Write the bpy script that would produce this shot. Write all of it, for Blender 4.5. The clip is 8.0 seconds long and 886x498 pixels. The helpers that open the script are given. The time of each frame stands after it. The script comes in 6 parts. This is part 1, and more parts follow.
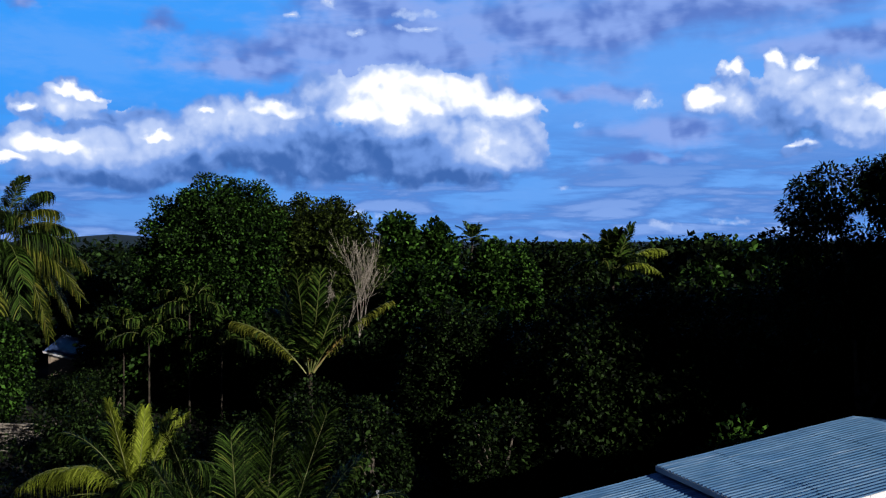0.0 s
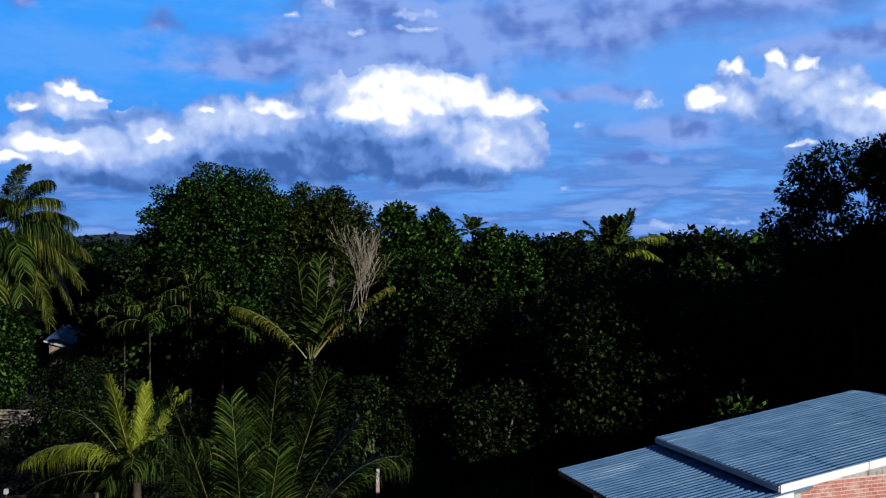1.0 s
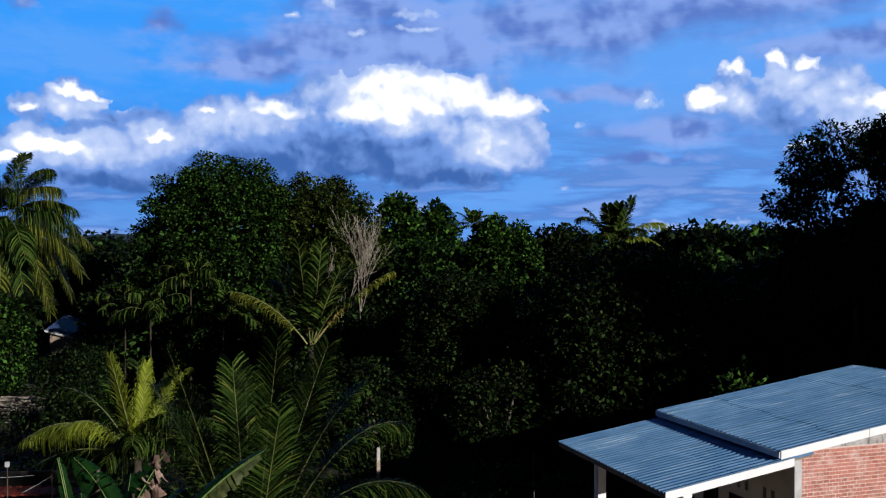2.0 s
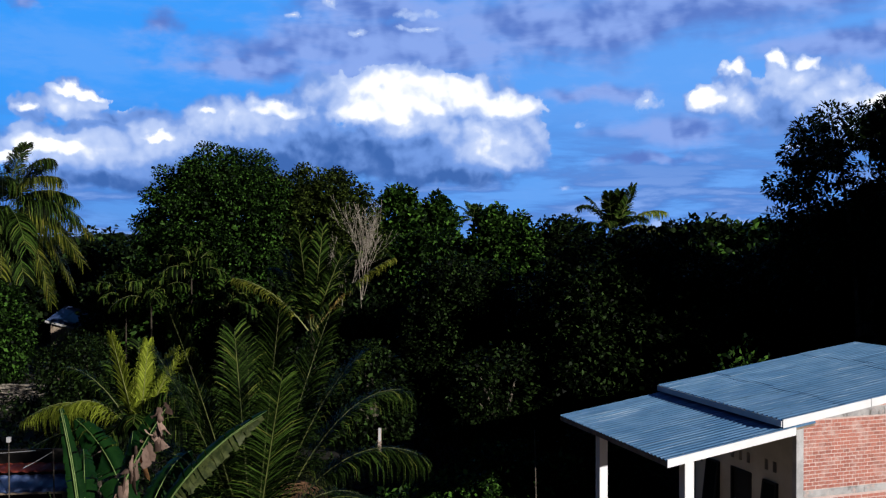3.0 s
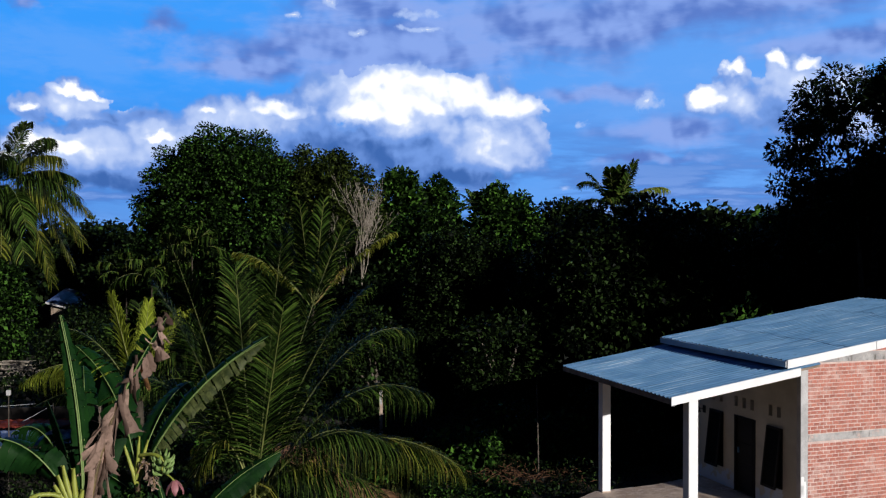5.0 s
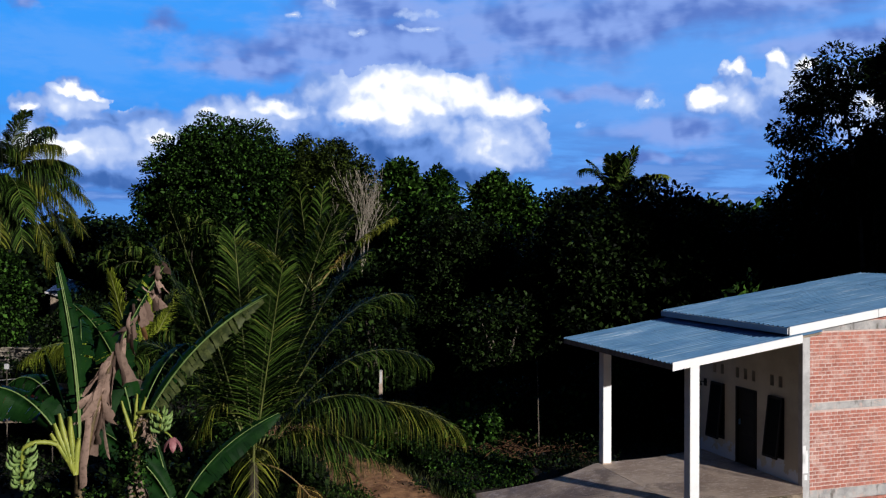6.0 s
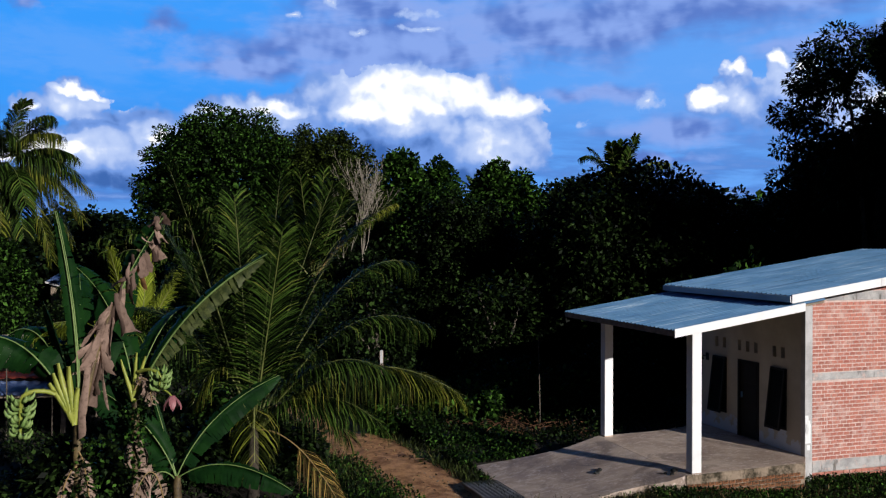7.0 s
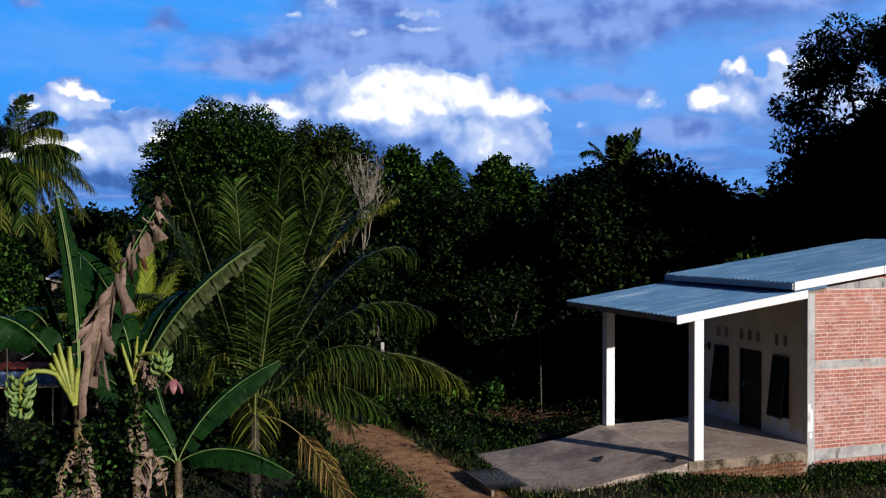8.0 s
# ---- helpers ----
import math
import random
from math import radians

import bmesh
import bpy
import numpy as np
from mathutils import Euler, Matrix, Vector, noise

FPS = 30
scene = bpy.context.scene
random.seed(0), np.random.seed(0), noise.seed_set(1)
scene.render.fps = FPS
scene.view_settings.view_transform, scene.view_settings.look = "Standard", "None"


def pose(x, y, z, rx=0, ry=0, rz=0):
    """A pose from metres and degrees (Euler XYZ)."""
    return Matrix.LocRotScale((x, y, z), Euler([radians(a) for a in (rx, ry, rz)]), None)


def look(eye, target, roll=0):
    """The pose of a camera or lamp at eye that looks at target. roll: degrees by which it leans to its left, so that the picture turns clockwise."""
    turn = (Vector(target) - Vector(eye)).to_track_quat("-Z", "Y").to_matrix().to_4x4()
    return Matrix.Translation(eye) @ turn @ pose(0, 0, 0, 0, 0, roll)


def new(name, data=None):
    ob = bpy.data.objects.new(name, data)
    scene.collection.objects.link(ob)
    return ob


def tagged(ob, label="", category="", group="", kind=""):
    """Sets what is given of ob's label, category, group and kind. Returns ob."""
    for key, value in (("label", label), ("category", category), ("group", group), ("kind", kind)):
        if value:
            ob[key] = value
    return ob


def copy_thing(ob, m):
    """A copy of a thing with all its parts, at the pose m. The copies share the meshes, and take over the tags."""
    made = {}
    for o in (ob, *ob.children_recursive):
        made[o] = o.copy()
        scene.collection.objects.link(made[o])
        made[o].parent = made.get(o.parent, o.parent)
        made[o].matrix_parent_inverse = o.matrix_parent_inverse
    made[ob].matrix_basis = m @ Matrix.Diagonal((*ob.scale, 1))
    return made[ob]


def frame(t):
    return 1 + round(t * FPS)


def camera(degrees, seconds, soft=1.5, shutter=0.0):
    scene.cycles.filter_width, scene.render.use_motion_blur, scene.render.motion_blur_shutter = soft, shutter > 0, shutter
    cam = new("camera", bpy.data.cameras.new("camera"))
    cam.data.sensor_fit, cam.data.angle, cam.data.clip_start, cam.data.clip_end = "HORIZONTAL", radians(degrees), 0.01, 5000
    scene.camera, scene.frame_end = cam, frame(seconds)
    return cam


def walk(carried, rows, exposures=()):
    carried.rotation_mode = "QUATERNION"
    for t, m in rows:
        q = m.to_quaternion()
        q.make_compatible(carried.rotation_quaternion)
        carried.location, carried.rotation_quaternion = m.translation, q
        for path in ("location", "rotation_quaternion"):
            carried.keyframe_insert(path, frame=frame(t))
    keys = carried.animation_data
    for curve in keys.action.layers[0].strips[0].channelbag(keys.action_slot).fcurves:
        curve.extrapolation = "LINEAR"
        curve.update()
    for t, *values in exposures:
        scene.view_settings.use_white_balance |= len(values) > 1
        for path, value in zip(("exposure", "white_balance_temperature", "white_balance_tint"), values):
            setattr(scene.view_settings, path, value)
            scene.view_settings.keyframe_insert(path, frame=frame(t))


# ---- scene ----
cam = camera(52.21, 8.0, soft=1.25)
EYE, TILT = 10.6, -0.5
ROWS = [
    (0.0, 0.0000, 0.0000, 0.0000, 0.000, 0.000, 0.000),
    (0.5, 0.0060, -0.0400, -0.3460, 0.014, -0.003, -0.002),
    (1.0, 0.0120, -0.0700, -0.7560, 0.036, -0.002, -0.004),
    (1.5, 0.0120, -0.0900, -1.1350, 0.056, 0.003, -0.002),
    (3.0, -0.0291, -0.1000, -2.2080, 0.080, 0.011, -0.002),
    (3.5, -0.0554, -0.0880, -2.5071, 0.089, 0.015, 0.001),
    (4.0, -0.0725, -0.0560, -2.8506, 0.090, 0.015, 0.002),
    (4.5, -0.0740, -0.0250, -3.1785, 0.097, 0.009, 0.000),
    (6.0, -0.0660, 0.1181, -4.2849, 0.116, -0.001, -0.008),
    (6.5, -0.0740, 0.1595, -4.6197, 0.133, -0.004, -0.018),
    (7.0, -0.0767, 0.1990, -4.9933, 0.153, -0.004, -0.024),
    (7.5, -0.0780, 0.2324, -5.1886, 0.172, -0.010, -0.022),
    (8.0, -0.0940, 0.2473, -5.2715, 0.193, -0.016, -0.010),
]
walk(cam, [(t, pose(x, y, EYE + z, 90 + TILT + pitch, roll, yaw)) for t, x, y, z, yaw, pitch, roll in ROWS])

# ------------------------------------------------------------------ light
SUN_DIR = Vector((0.64, -0.77, 0.30)).normalized()
sun_data = bpy.data.lights.new("sun", "SUN")
sun_data.energy, sun_data.angle, sun_data.color = 4.3, radians(0.6), (1.0, 0.965, 0.93)
sun = new("sun", sun_data)
sun.matrix_world = look(SUN_DIR * 100, (0, 0, 0))


class Graph:
    """A thin layer over a node tree: numbers or sockets in, a socket out."""

    def __init__(self, tree):
        self.tree = tree
        self.nodes, self.links = tree.nodes, tree.links

    def put(self, socket, value):
        if isinstance(value, bpy.types.NodeSocket):
            self.links.new(value, socket)
        else:
            socket.default_value = value

    def math(self, op, a, b=0.0, c=0.0):
        n = self.nodes.new("ShaderNodeMath")
        n.operation = op
        for s, v in zip(n.inputs, (a, b, c)):
            self.put(s, v)
        return n.outputs[0]

    def vmath(self, op, a, b=(0, 0, 0)):
        n = self.nodes.new("ShaderNodeVectorMath")
        n.operation = op
        self.put(n.inputs[0], a)
        if op not in ("LENGTH", "NORMALIZE"):
            self.put(n.inputs[1], b)
        return n.outputs["Value"] if op in ("LENGTH", "DOT_PRODUCT") else n.outputs["Vector"]

    def noise(self, vector, scale, detail=4.0, rough=0.55, distort=0.0):
        n = self.nodes.new("ShaderNodeTexNoise")
        if vector is not None:
            self.put(n.inputs["Vector"], vector)
        for key, v in (("Scale", scale), ("Detail", detail), ("Roughness", rough), ("Distortion", distort)):
            self.put(n.inputs[key], v)
        return n.outputs["Fac"]

    def bubbles(self, vector, scale, detail=2.0, rough=0.5):
        n = self.nodes.new("ShaderNodeTexVoronoi")
        n.feature, n.normalize = "SMOOTH_F1", True
        self.put(n.inputs["Vector"], vector)
        for key, v in (("Scale", scale), ("Detail", detail), ("Roughness", rough), ("Smoothness", 0.35)):
            self.put(n.inputs[key], v)
        return n.outputs["Distance"]

    def ramp(self, value, lo, hi, out_lo=0.0, out_hi=1.0, smooth=True):
        n = self.nodes.new("ShaderNodeMapRange")
        n.interpolation_type = "SMOOTHSTEP" if smooth else "LINEAR"
        n.clamp = True
        for s, v in zip(n.inputs, (value, lo, hi, out_lo, out_hi)):
            self.put(s, v)
        return n.outputs[0]

    def mix(self, fac, a, b, mode="MIX"):
        n = self.nodes.new("ShaderNodeMix")
        n.data_type, n.blend_type = "RGBA", mode
        self.put(n.inputs[0], fac)
        self.put(n.inputs[6], a if isinstance(a, bpy.types.NodeSocket) else (*a, 1.0))
        self.put(n.inputs[7], b if isinstance(b, bpy.types.NodeSocket) else (*b, 1.0))
        return n.outputs[2]


def rgb(r, g, b):
    """Display values 0 to 255 as linear light."""
    return tuple((v / 255 / 12.92) if v <= 10 else ((v / 255 + 0.055) / 1.055) ** 2.4 for v in (r, g, b))


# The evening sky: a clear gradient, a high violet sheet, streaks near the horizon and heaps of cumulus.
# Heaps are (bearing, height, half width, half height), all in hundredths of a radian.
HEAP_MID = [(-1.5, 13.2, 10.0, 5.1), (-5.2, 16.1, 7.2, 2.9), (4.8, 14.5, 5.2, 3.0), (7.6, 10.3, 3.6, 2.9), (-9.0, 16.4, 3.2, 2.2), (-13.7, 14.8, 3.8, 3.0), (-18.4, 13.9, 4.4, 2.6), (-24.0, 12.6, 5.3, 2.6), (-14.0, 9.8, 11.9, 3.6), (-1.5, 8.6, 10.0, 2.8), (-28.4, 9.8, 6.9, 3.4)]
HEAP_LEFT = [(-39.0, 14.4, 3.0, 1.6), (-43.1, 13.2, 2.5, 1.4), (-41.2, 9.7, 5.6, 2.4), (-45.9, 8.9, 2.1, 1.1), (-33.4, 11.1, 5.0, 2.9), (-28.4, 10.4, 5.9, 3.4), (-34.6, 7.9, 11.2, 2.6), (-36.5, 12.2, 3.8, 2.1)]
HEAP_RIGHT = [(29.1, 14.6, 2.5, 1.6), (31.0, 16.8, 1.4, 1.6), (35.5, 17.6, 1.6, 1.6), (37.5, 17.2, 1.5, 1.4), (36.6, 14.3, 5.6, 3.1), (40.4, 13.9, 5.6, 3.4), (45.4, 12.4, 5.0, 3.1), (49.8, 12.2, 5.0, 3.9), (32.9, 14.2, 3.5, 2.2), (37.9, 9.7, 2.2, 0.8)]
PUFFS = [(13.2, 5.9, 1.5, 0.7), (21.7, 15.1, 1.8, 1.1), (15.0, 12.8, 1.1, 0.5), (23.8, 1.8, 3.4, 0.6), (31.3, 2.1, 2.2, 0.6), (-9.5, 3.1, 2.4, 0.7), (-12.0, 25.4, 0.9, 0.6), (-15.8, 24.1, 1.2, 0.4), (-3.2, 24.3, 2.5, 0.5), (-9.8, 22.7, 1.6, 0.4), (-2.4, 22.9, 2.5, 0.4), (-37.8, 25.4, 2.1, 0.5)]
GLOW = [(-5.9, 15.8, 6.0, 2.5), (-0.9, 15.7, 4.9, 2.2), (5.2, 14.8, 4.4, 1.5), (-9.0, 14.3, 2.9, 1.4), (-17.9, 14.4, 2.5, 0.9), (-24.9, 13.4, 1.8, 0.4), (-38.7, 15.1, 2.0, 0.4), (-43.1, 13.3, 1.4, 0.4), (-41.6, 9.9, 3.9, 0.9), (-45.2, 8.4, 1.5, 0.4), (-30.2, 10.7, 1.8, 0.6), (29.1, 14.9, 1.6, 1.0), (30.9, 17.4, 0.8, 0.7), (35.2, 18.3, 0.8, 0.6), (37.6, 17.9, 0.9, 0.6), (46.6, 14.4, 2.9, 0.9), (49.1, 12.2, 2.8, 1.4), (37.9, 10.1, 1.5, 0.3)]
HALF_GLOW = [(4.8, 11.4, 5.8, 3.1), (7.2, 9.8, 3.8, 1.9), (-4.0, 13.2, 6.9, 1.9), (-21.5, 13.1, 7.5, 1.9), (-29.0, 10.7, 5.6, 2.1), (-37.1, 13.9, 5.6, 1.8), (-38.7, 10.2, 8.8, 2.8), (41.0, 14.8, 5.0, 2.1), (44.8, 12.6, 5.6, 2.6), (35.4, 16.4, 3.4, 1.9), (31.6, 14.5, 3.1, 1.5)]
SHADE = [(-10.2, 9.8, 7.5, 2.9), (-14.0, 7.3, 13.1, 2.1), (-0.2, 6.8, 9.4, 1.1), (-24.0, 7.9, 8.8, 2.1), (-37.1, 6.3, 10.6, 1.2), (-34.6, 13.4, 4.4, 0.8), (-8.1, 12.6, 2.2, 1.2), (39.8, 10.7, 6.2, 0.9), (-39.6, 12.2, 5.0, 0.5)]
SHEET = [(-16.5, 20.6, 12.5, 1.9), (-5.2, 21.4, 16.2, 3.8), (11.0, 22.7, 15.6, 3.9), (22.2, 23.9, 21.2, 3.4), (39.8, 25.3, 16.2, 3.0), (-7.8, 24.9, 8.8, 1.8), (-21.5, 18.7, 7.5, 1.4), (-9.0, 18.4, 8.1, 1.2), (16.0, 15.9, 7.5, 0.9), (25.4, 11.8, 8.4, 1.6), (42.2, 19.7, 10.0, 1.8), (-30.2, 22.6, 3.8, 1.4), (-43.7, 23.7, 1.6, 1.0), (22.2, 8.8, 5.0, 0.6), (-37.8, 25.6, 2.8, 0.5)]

world = bpy.data.worlds.new("evening_sky")
scene.world = world
world.use_nodes = True
world.node_tree.nodes.clear()
g = Graph(world.node_tree)
coord = g.nodes.new("ShaderNodeTexCoord").outputs["Generated"]
way = g.vmath("NORMALIZE", coord)
split = g.nodes.new("ShaderNodeSeparateXYZ")
g.links.new(way, split.inputs[0])
bearing = g.math("ARCTAN2", split.outputs[0], split.outputs[1])
height = g.math("ARCSINE", split.outputs[2])
join = g.nodes.new("ShaderNodeCombineXYZ")
g.links.new(g.math("MULTIPLY", bearing, 100.0), join.inputs[0])
g.links.new(g.math("MULTIPLY", height, 100.0), join.inputs[1])
plan = join.outputs[0]
head_bend = g.nodes.new("ShaderNodeTexNoise")
head_bend.name = "head_bend"
head_bend.inputs["Scale"].default_value, head_bend.inputs["Detail"].default_value = 30.0, 3.0
g.links.new(way, head_bend.inputs["Vector"])
billow = g.noise(way, 15.0, 3.0, 0.5, 0.2)
# the same billows a step nearer to the sun: the difference shades them from the upper right
toward_sun = g.vmath("ADD", way, (0.010, 0.0, 0.014))
relief = g.math("SUBTRACT", billow, g.noise(toward_sun, 15.0, 3.0, 0.5, 0.2))
# rounded heads, and their shading from the same side
wavy = g.vmath("ADD", way, g.vmath("MULTIPLY", g.vmath("SUBTRACT", g.nodes["head_bend"].outputs["Color"], (0.5, 0.5, 0.5)), (0.03, 0.03, 0.03)))
heads = g.bubbles(wavy, 27.0)
head_light = g.math("SUBTRACT", g.bubbles(g.vmath("ADD", wavy, (-0.005, 0.0, -0.009)), 27.0), heads)
curl = g.noise(way, 48.0, 5.0, 0.6, 0.2)
streak = g.noise(g.vmath("MULTIPLY", way, (1.0, 1.0, 6.5)), 7.0, 6.0, 0.56, 0.25)
wisps = g.noise(g.vmath("MULTIPLY", way, (1.0, 1.0, 3.4)), 7.0, 8.0, 0.60, 0.3)
# bend the plan so that the heaps get lobed edges
bend = g.nodes.new("ShaderNodeTexNoise")
bend.inputs["Scale"].default_value, bend.inputs["Detail"].default_value, bend.inputs["Roughness"].default_value = 17.0, 3.0, 0.5
g.links.new(way, bend.inputs["Vector"])
warp = g.vmath("MULTIPLY", g.vmath("SUBTRACT", bend.outputs["Color"], (0.5, 0.5, 0.5)), (5.6, 3.8, 0.0))
small_bend = g.nodes.new("ShaderNodeTexNoise")
small_bend.inputs["Scale"].default_value, small_bend.inputs["Detail"].default_value = 62.0, 4.0
g.links.new(way, small_bend.inputs["Vector"])
warp = g.vmath("ADD", warp, g.vmath("MULTIPLY", g.vmath("SUBTRACT", small_bend.outputs["Color"], (0.5, 0.5, 0.5)), (2.0, 1.7, 0.0)))
warped = g.vmath("ADD", plan, warp)


def heaps(rows, at, blend=0.25):
    """1 in the middle of the nearest heap, 0 at its rim, below 0 outside."""
    best = None
    for a, e, ra, re in rows:
        d = g.vmath("LENGTH", g.vmath("MULTIPLY", g.vmath("SUBTRACT", at, (a, e, 0)), (1 / ra, 1 / re, 0)))
        f = g.math("SUBTRACT", 1.0, d)
        best = f if best is None else g.math("SMOOTH_MAX", best, f, blend)
    return best


def lobed(value, amount, grain=None):
    return g.math("ADD", value, g.math("MULTIPLY", g.math("SUBTRACT", grain or billow, 0.5), amount))


up = g.math("MULTIPLY", height, 1.0)
clear = g.mix(g.ramp(up, -0.02, 0.17), rgb(98, 152, 228), rgb(58, 156, 253))
clear = g.mix(g.ramp(bearing, -0.35, 0.25, 0.0, 0.85), clear, rgb(102, 165, 246))
clear = g.mix(g.math("MULTIPLY", g.ramp(wisps, 0.42, 0.66), 0.40), clear, rgb(120, 173, 248))
# streaks and veils low over the horizon
low = g.math("MULTIPLY", g.ramp(up, 0.17, 0.05), g.ramp(streak, 0.40, 0.56))
sky_col = g.mix(g.math("MULTIPLY", low, 0.85), clear, rgb(78, 124, 204))
light_low = g.math("MULTIPLY", g.ramp(up, 0.13, 0.01), g.ramp(streak, 0.50, 0.62))
sky_col = g.mix(g.math("MULTIPLY", light_low, 0.8), sky_col, rgb(140, 176, 242))
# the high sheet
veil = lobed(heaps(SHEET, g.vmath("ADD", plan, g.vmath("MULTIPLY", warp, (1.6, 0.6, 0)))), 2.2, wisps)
sheet_tone = g.mix(g.ramp(g.math("ADD", wisps, g.math("MULTIPLY", relief, 1.6)), 0.30, 0.68), rgb(92, 124, 202), rgb(140, 170, 238))
sky_col = g.mix(g.ramp(veil, -0.4, 0.7, 0.0, 0.95), sky_col, sheet_tone)
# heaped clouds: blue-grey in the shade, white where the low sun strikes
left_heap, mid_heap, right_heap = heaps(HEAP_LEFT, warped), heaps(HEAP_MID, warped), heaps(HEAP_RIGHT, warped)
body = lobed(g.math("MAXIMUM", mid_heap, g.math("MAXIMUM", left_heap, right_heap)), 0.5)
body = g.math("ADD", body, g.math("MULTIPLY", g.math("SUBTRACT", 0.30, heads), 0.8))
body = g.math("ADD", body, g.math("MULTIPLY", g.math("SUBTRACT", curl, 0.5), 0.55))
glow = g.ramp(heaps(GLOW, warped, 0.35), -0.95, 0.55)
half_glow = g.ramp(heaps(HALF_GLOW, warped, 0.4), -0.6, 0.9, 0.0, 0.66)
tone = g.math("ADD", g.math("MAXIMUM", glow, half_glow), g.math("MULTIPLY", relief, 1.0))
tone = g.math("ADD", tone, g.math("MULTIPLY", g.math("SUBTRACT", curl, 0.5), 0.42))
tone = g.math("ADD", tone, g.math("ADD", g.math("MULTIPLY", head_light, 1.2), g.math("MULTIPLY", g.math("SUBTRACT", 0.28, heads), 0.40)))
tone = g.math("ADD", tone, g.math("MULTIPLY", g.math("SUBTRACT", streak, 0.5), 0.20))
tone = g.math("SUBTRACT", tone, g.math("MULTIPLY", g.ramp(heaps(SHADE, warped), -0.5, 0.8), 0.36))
body_col = g.mix(g.ramp(tone, -0.45, 0.12), rgb(64, 106, 178), rgb(116, 156, 228))
body_col = g.mix(g.ramp(tone, 0.08, 0.66), body_col, rgb(188, 208, 250))
body_col = g.mix(g.ramp(tone, 0.60, 1.0), body_col, (1.06, 1.08, 1.12))
edge_soft = g.ramp(body, -0.16, 0.22)
edge_crisp = g.ramp(body, -0.03, 0.05)
rim = g.math("ADD", edge_soft, g.math("MULTIPLY", g.math("SUBTRACT", edge_crisp, edge_soft), g.ramp(tone, 0.15, 0.5)))
sky_col = g.mix(rim, sky_col, body_col)
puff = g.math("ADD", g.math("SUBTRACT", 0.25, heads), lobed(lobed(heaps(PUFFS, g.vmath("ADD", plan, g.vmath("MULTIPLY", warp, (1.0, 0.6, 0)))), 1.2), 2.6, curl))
sky_col = g.mix(g.ramp(puff, 0.0, 0.7, 0.0, 0.85), sky_col, rgb(176, 200, 248))
sky_col = g.mix(g.ramp(puff, 0.75, 1.35), sky_col, (0.96, 0.98, 1.0))
# overhead and behind, unseen sky darkened to deep blue-grey to cut fill light
unseen_dim = g.math("MAXIMUM", g.ramp(up, 0.40, 0.80), g.ramp(g.math("ABSOLUTE", bearing), 0.62, 0.95))
sky_col = g.mix(unseen_dim, sky_col, g.mix(g.ramp(wisps, 0.35, 0.65), rgb(13, 20, 38), rgb(26, 40, 74)))
shine = g.nodes.new("ShaderNodeBackground")
g.links.new(sky_col, shine.inputs["Color"])
shine.inputs["Strength"].default_value = 1.0
out = g.nodes.new("ShaderNodeOutputWorld")
g.links.new(shine.outputs[0], out.inputs["Surface"])

# ------------------------------------------------------------------ materials
def material(name, build):
    m = bpy.data.materials.new(name)
    m.use_nodes = True
    m.node_tree.nodes.clear()
    gr = Graph(m.node_tree)
    o = gr.nodes.new("ShaderNodeOutputMaterial")
    gr.links.new(build(gr), o.inputs["Surface"])
    return m


def principled(gr, colour, rough=0.6, metal=0.0, bump=None, strength=0.3, distance=0.01, spec=0.5):
    p = gr.nodes.new("ShaderNodeBsdfPrincipled")
    gr.put(p.inputs["Base Color"], colour if isinstance(colour, bpy.types.NodeSocket) else (*colour, 1.0))
    gr.put(p.inputs["Roughness"], rough)
    gr.put(p.inputs["Metallic"], metal)
    gr.put(p.inputs["Specular IOR Level"], spec)
    if bump is not None:
        b = gr.nodes.new("ShaderNodeBump")
        b.inputs["Strength"].default_value, b.inputs["Distance"].default_value = strength, distance
        gr.links.new(bump, b.inputs["Height"])
        gr.links.new(b.outputs[0], p.inputs["Normal"])
    return p.outputs[0]


def where(gr, kind="Object"):
    return gr.nodes.new("ShaderNodeTexCoord").outputs[kind]


def island(gr):
    return gr.nodes.new("ShaderNodeNewGeometry").outputs["Random Per Island"]


def per_object(gr):
    return gr.nodes.new("ShaderNodeObjectInfo").outputs["Random"]


def leaf_material(name, dark, light, through_light=0.25, rough=0.45, spec=0.35, tip=None):
    """Leaves: random lit and shaded tones put into the colour; some light passes through."""
    def build(gr):
        r = island(gr)
        # mostly near black with a few bright leaves, as sun flecks over shade
        col = gr.mix(gr.math("POWER", r, 3.6), tuple(v * 0.30 for v in dark), tuple(v * 2.7 for v in light))
        col = gr.mix(gr.ramp(gr.noise(where(gr), 0.7, 3.0), 0.40, 0.75, 0.0, 0.6), col, tuple(v * 0.6 for v in dark))
        if tip:
            col = gr.mix(gr.ramp(r, 0.90, 1.0, 0.0, 0.8), col, tip)
        surface = principled(gr, col, rough, spec=spec)
        t = gr.nodes.new("ShaderNodeBsdfTranslucent")
        gr.links.new(col, t.inputs[0])
        m = gr.nodes.new("ShaderNodeMixShader")
        m.inputs[0].default_value = through_light
        gr.links.new(surface, m.inputs[1])
        gr.links.new(t.outputs[0], m.inputs[2])
        return m.outputs[0]
    return material(name, build)


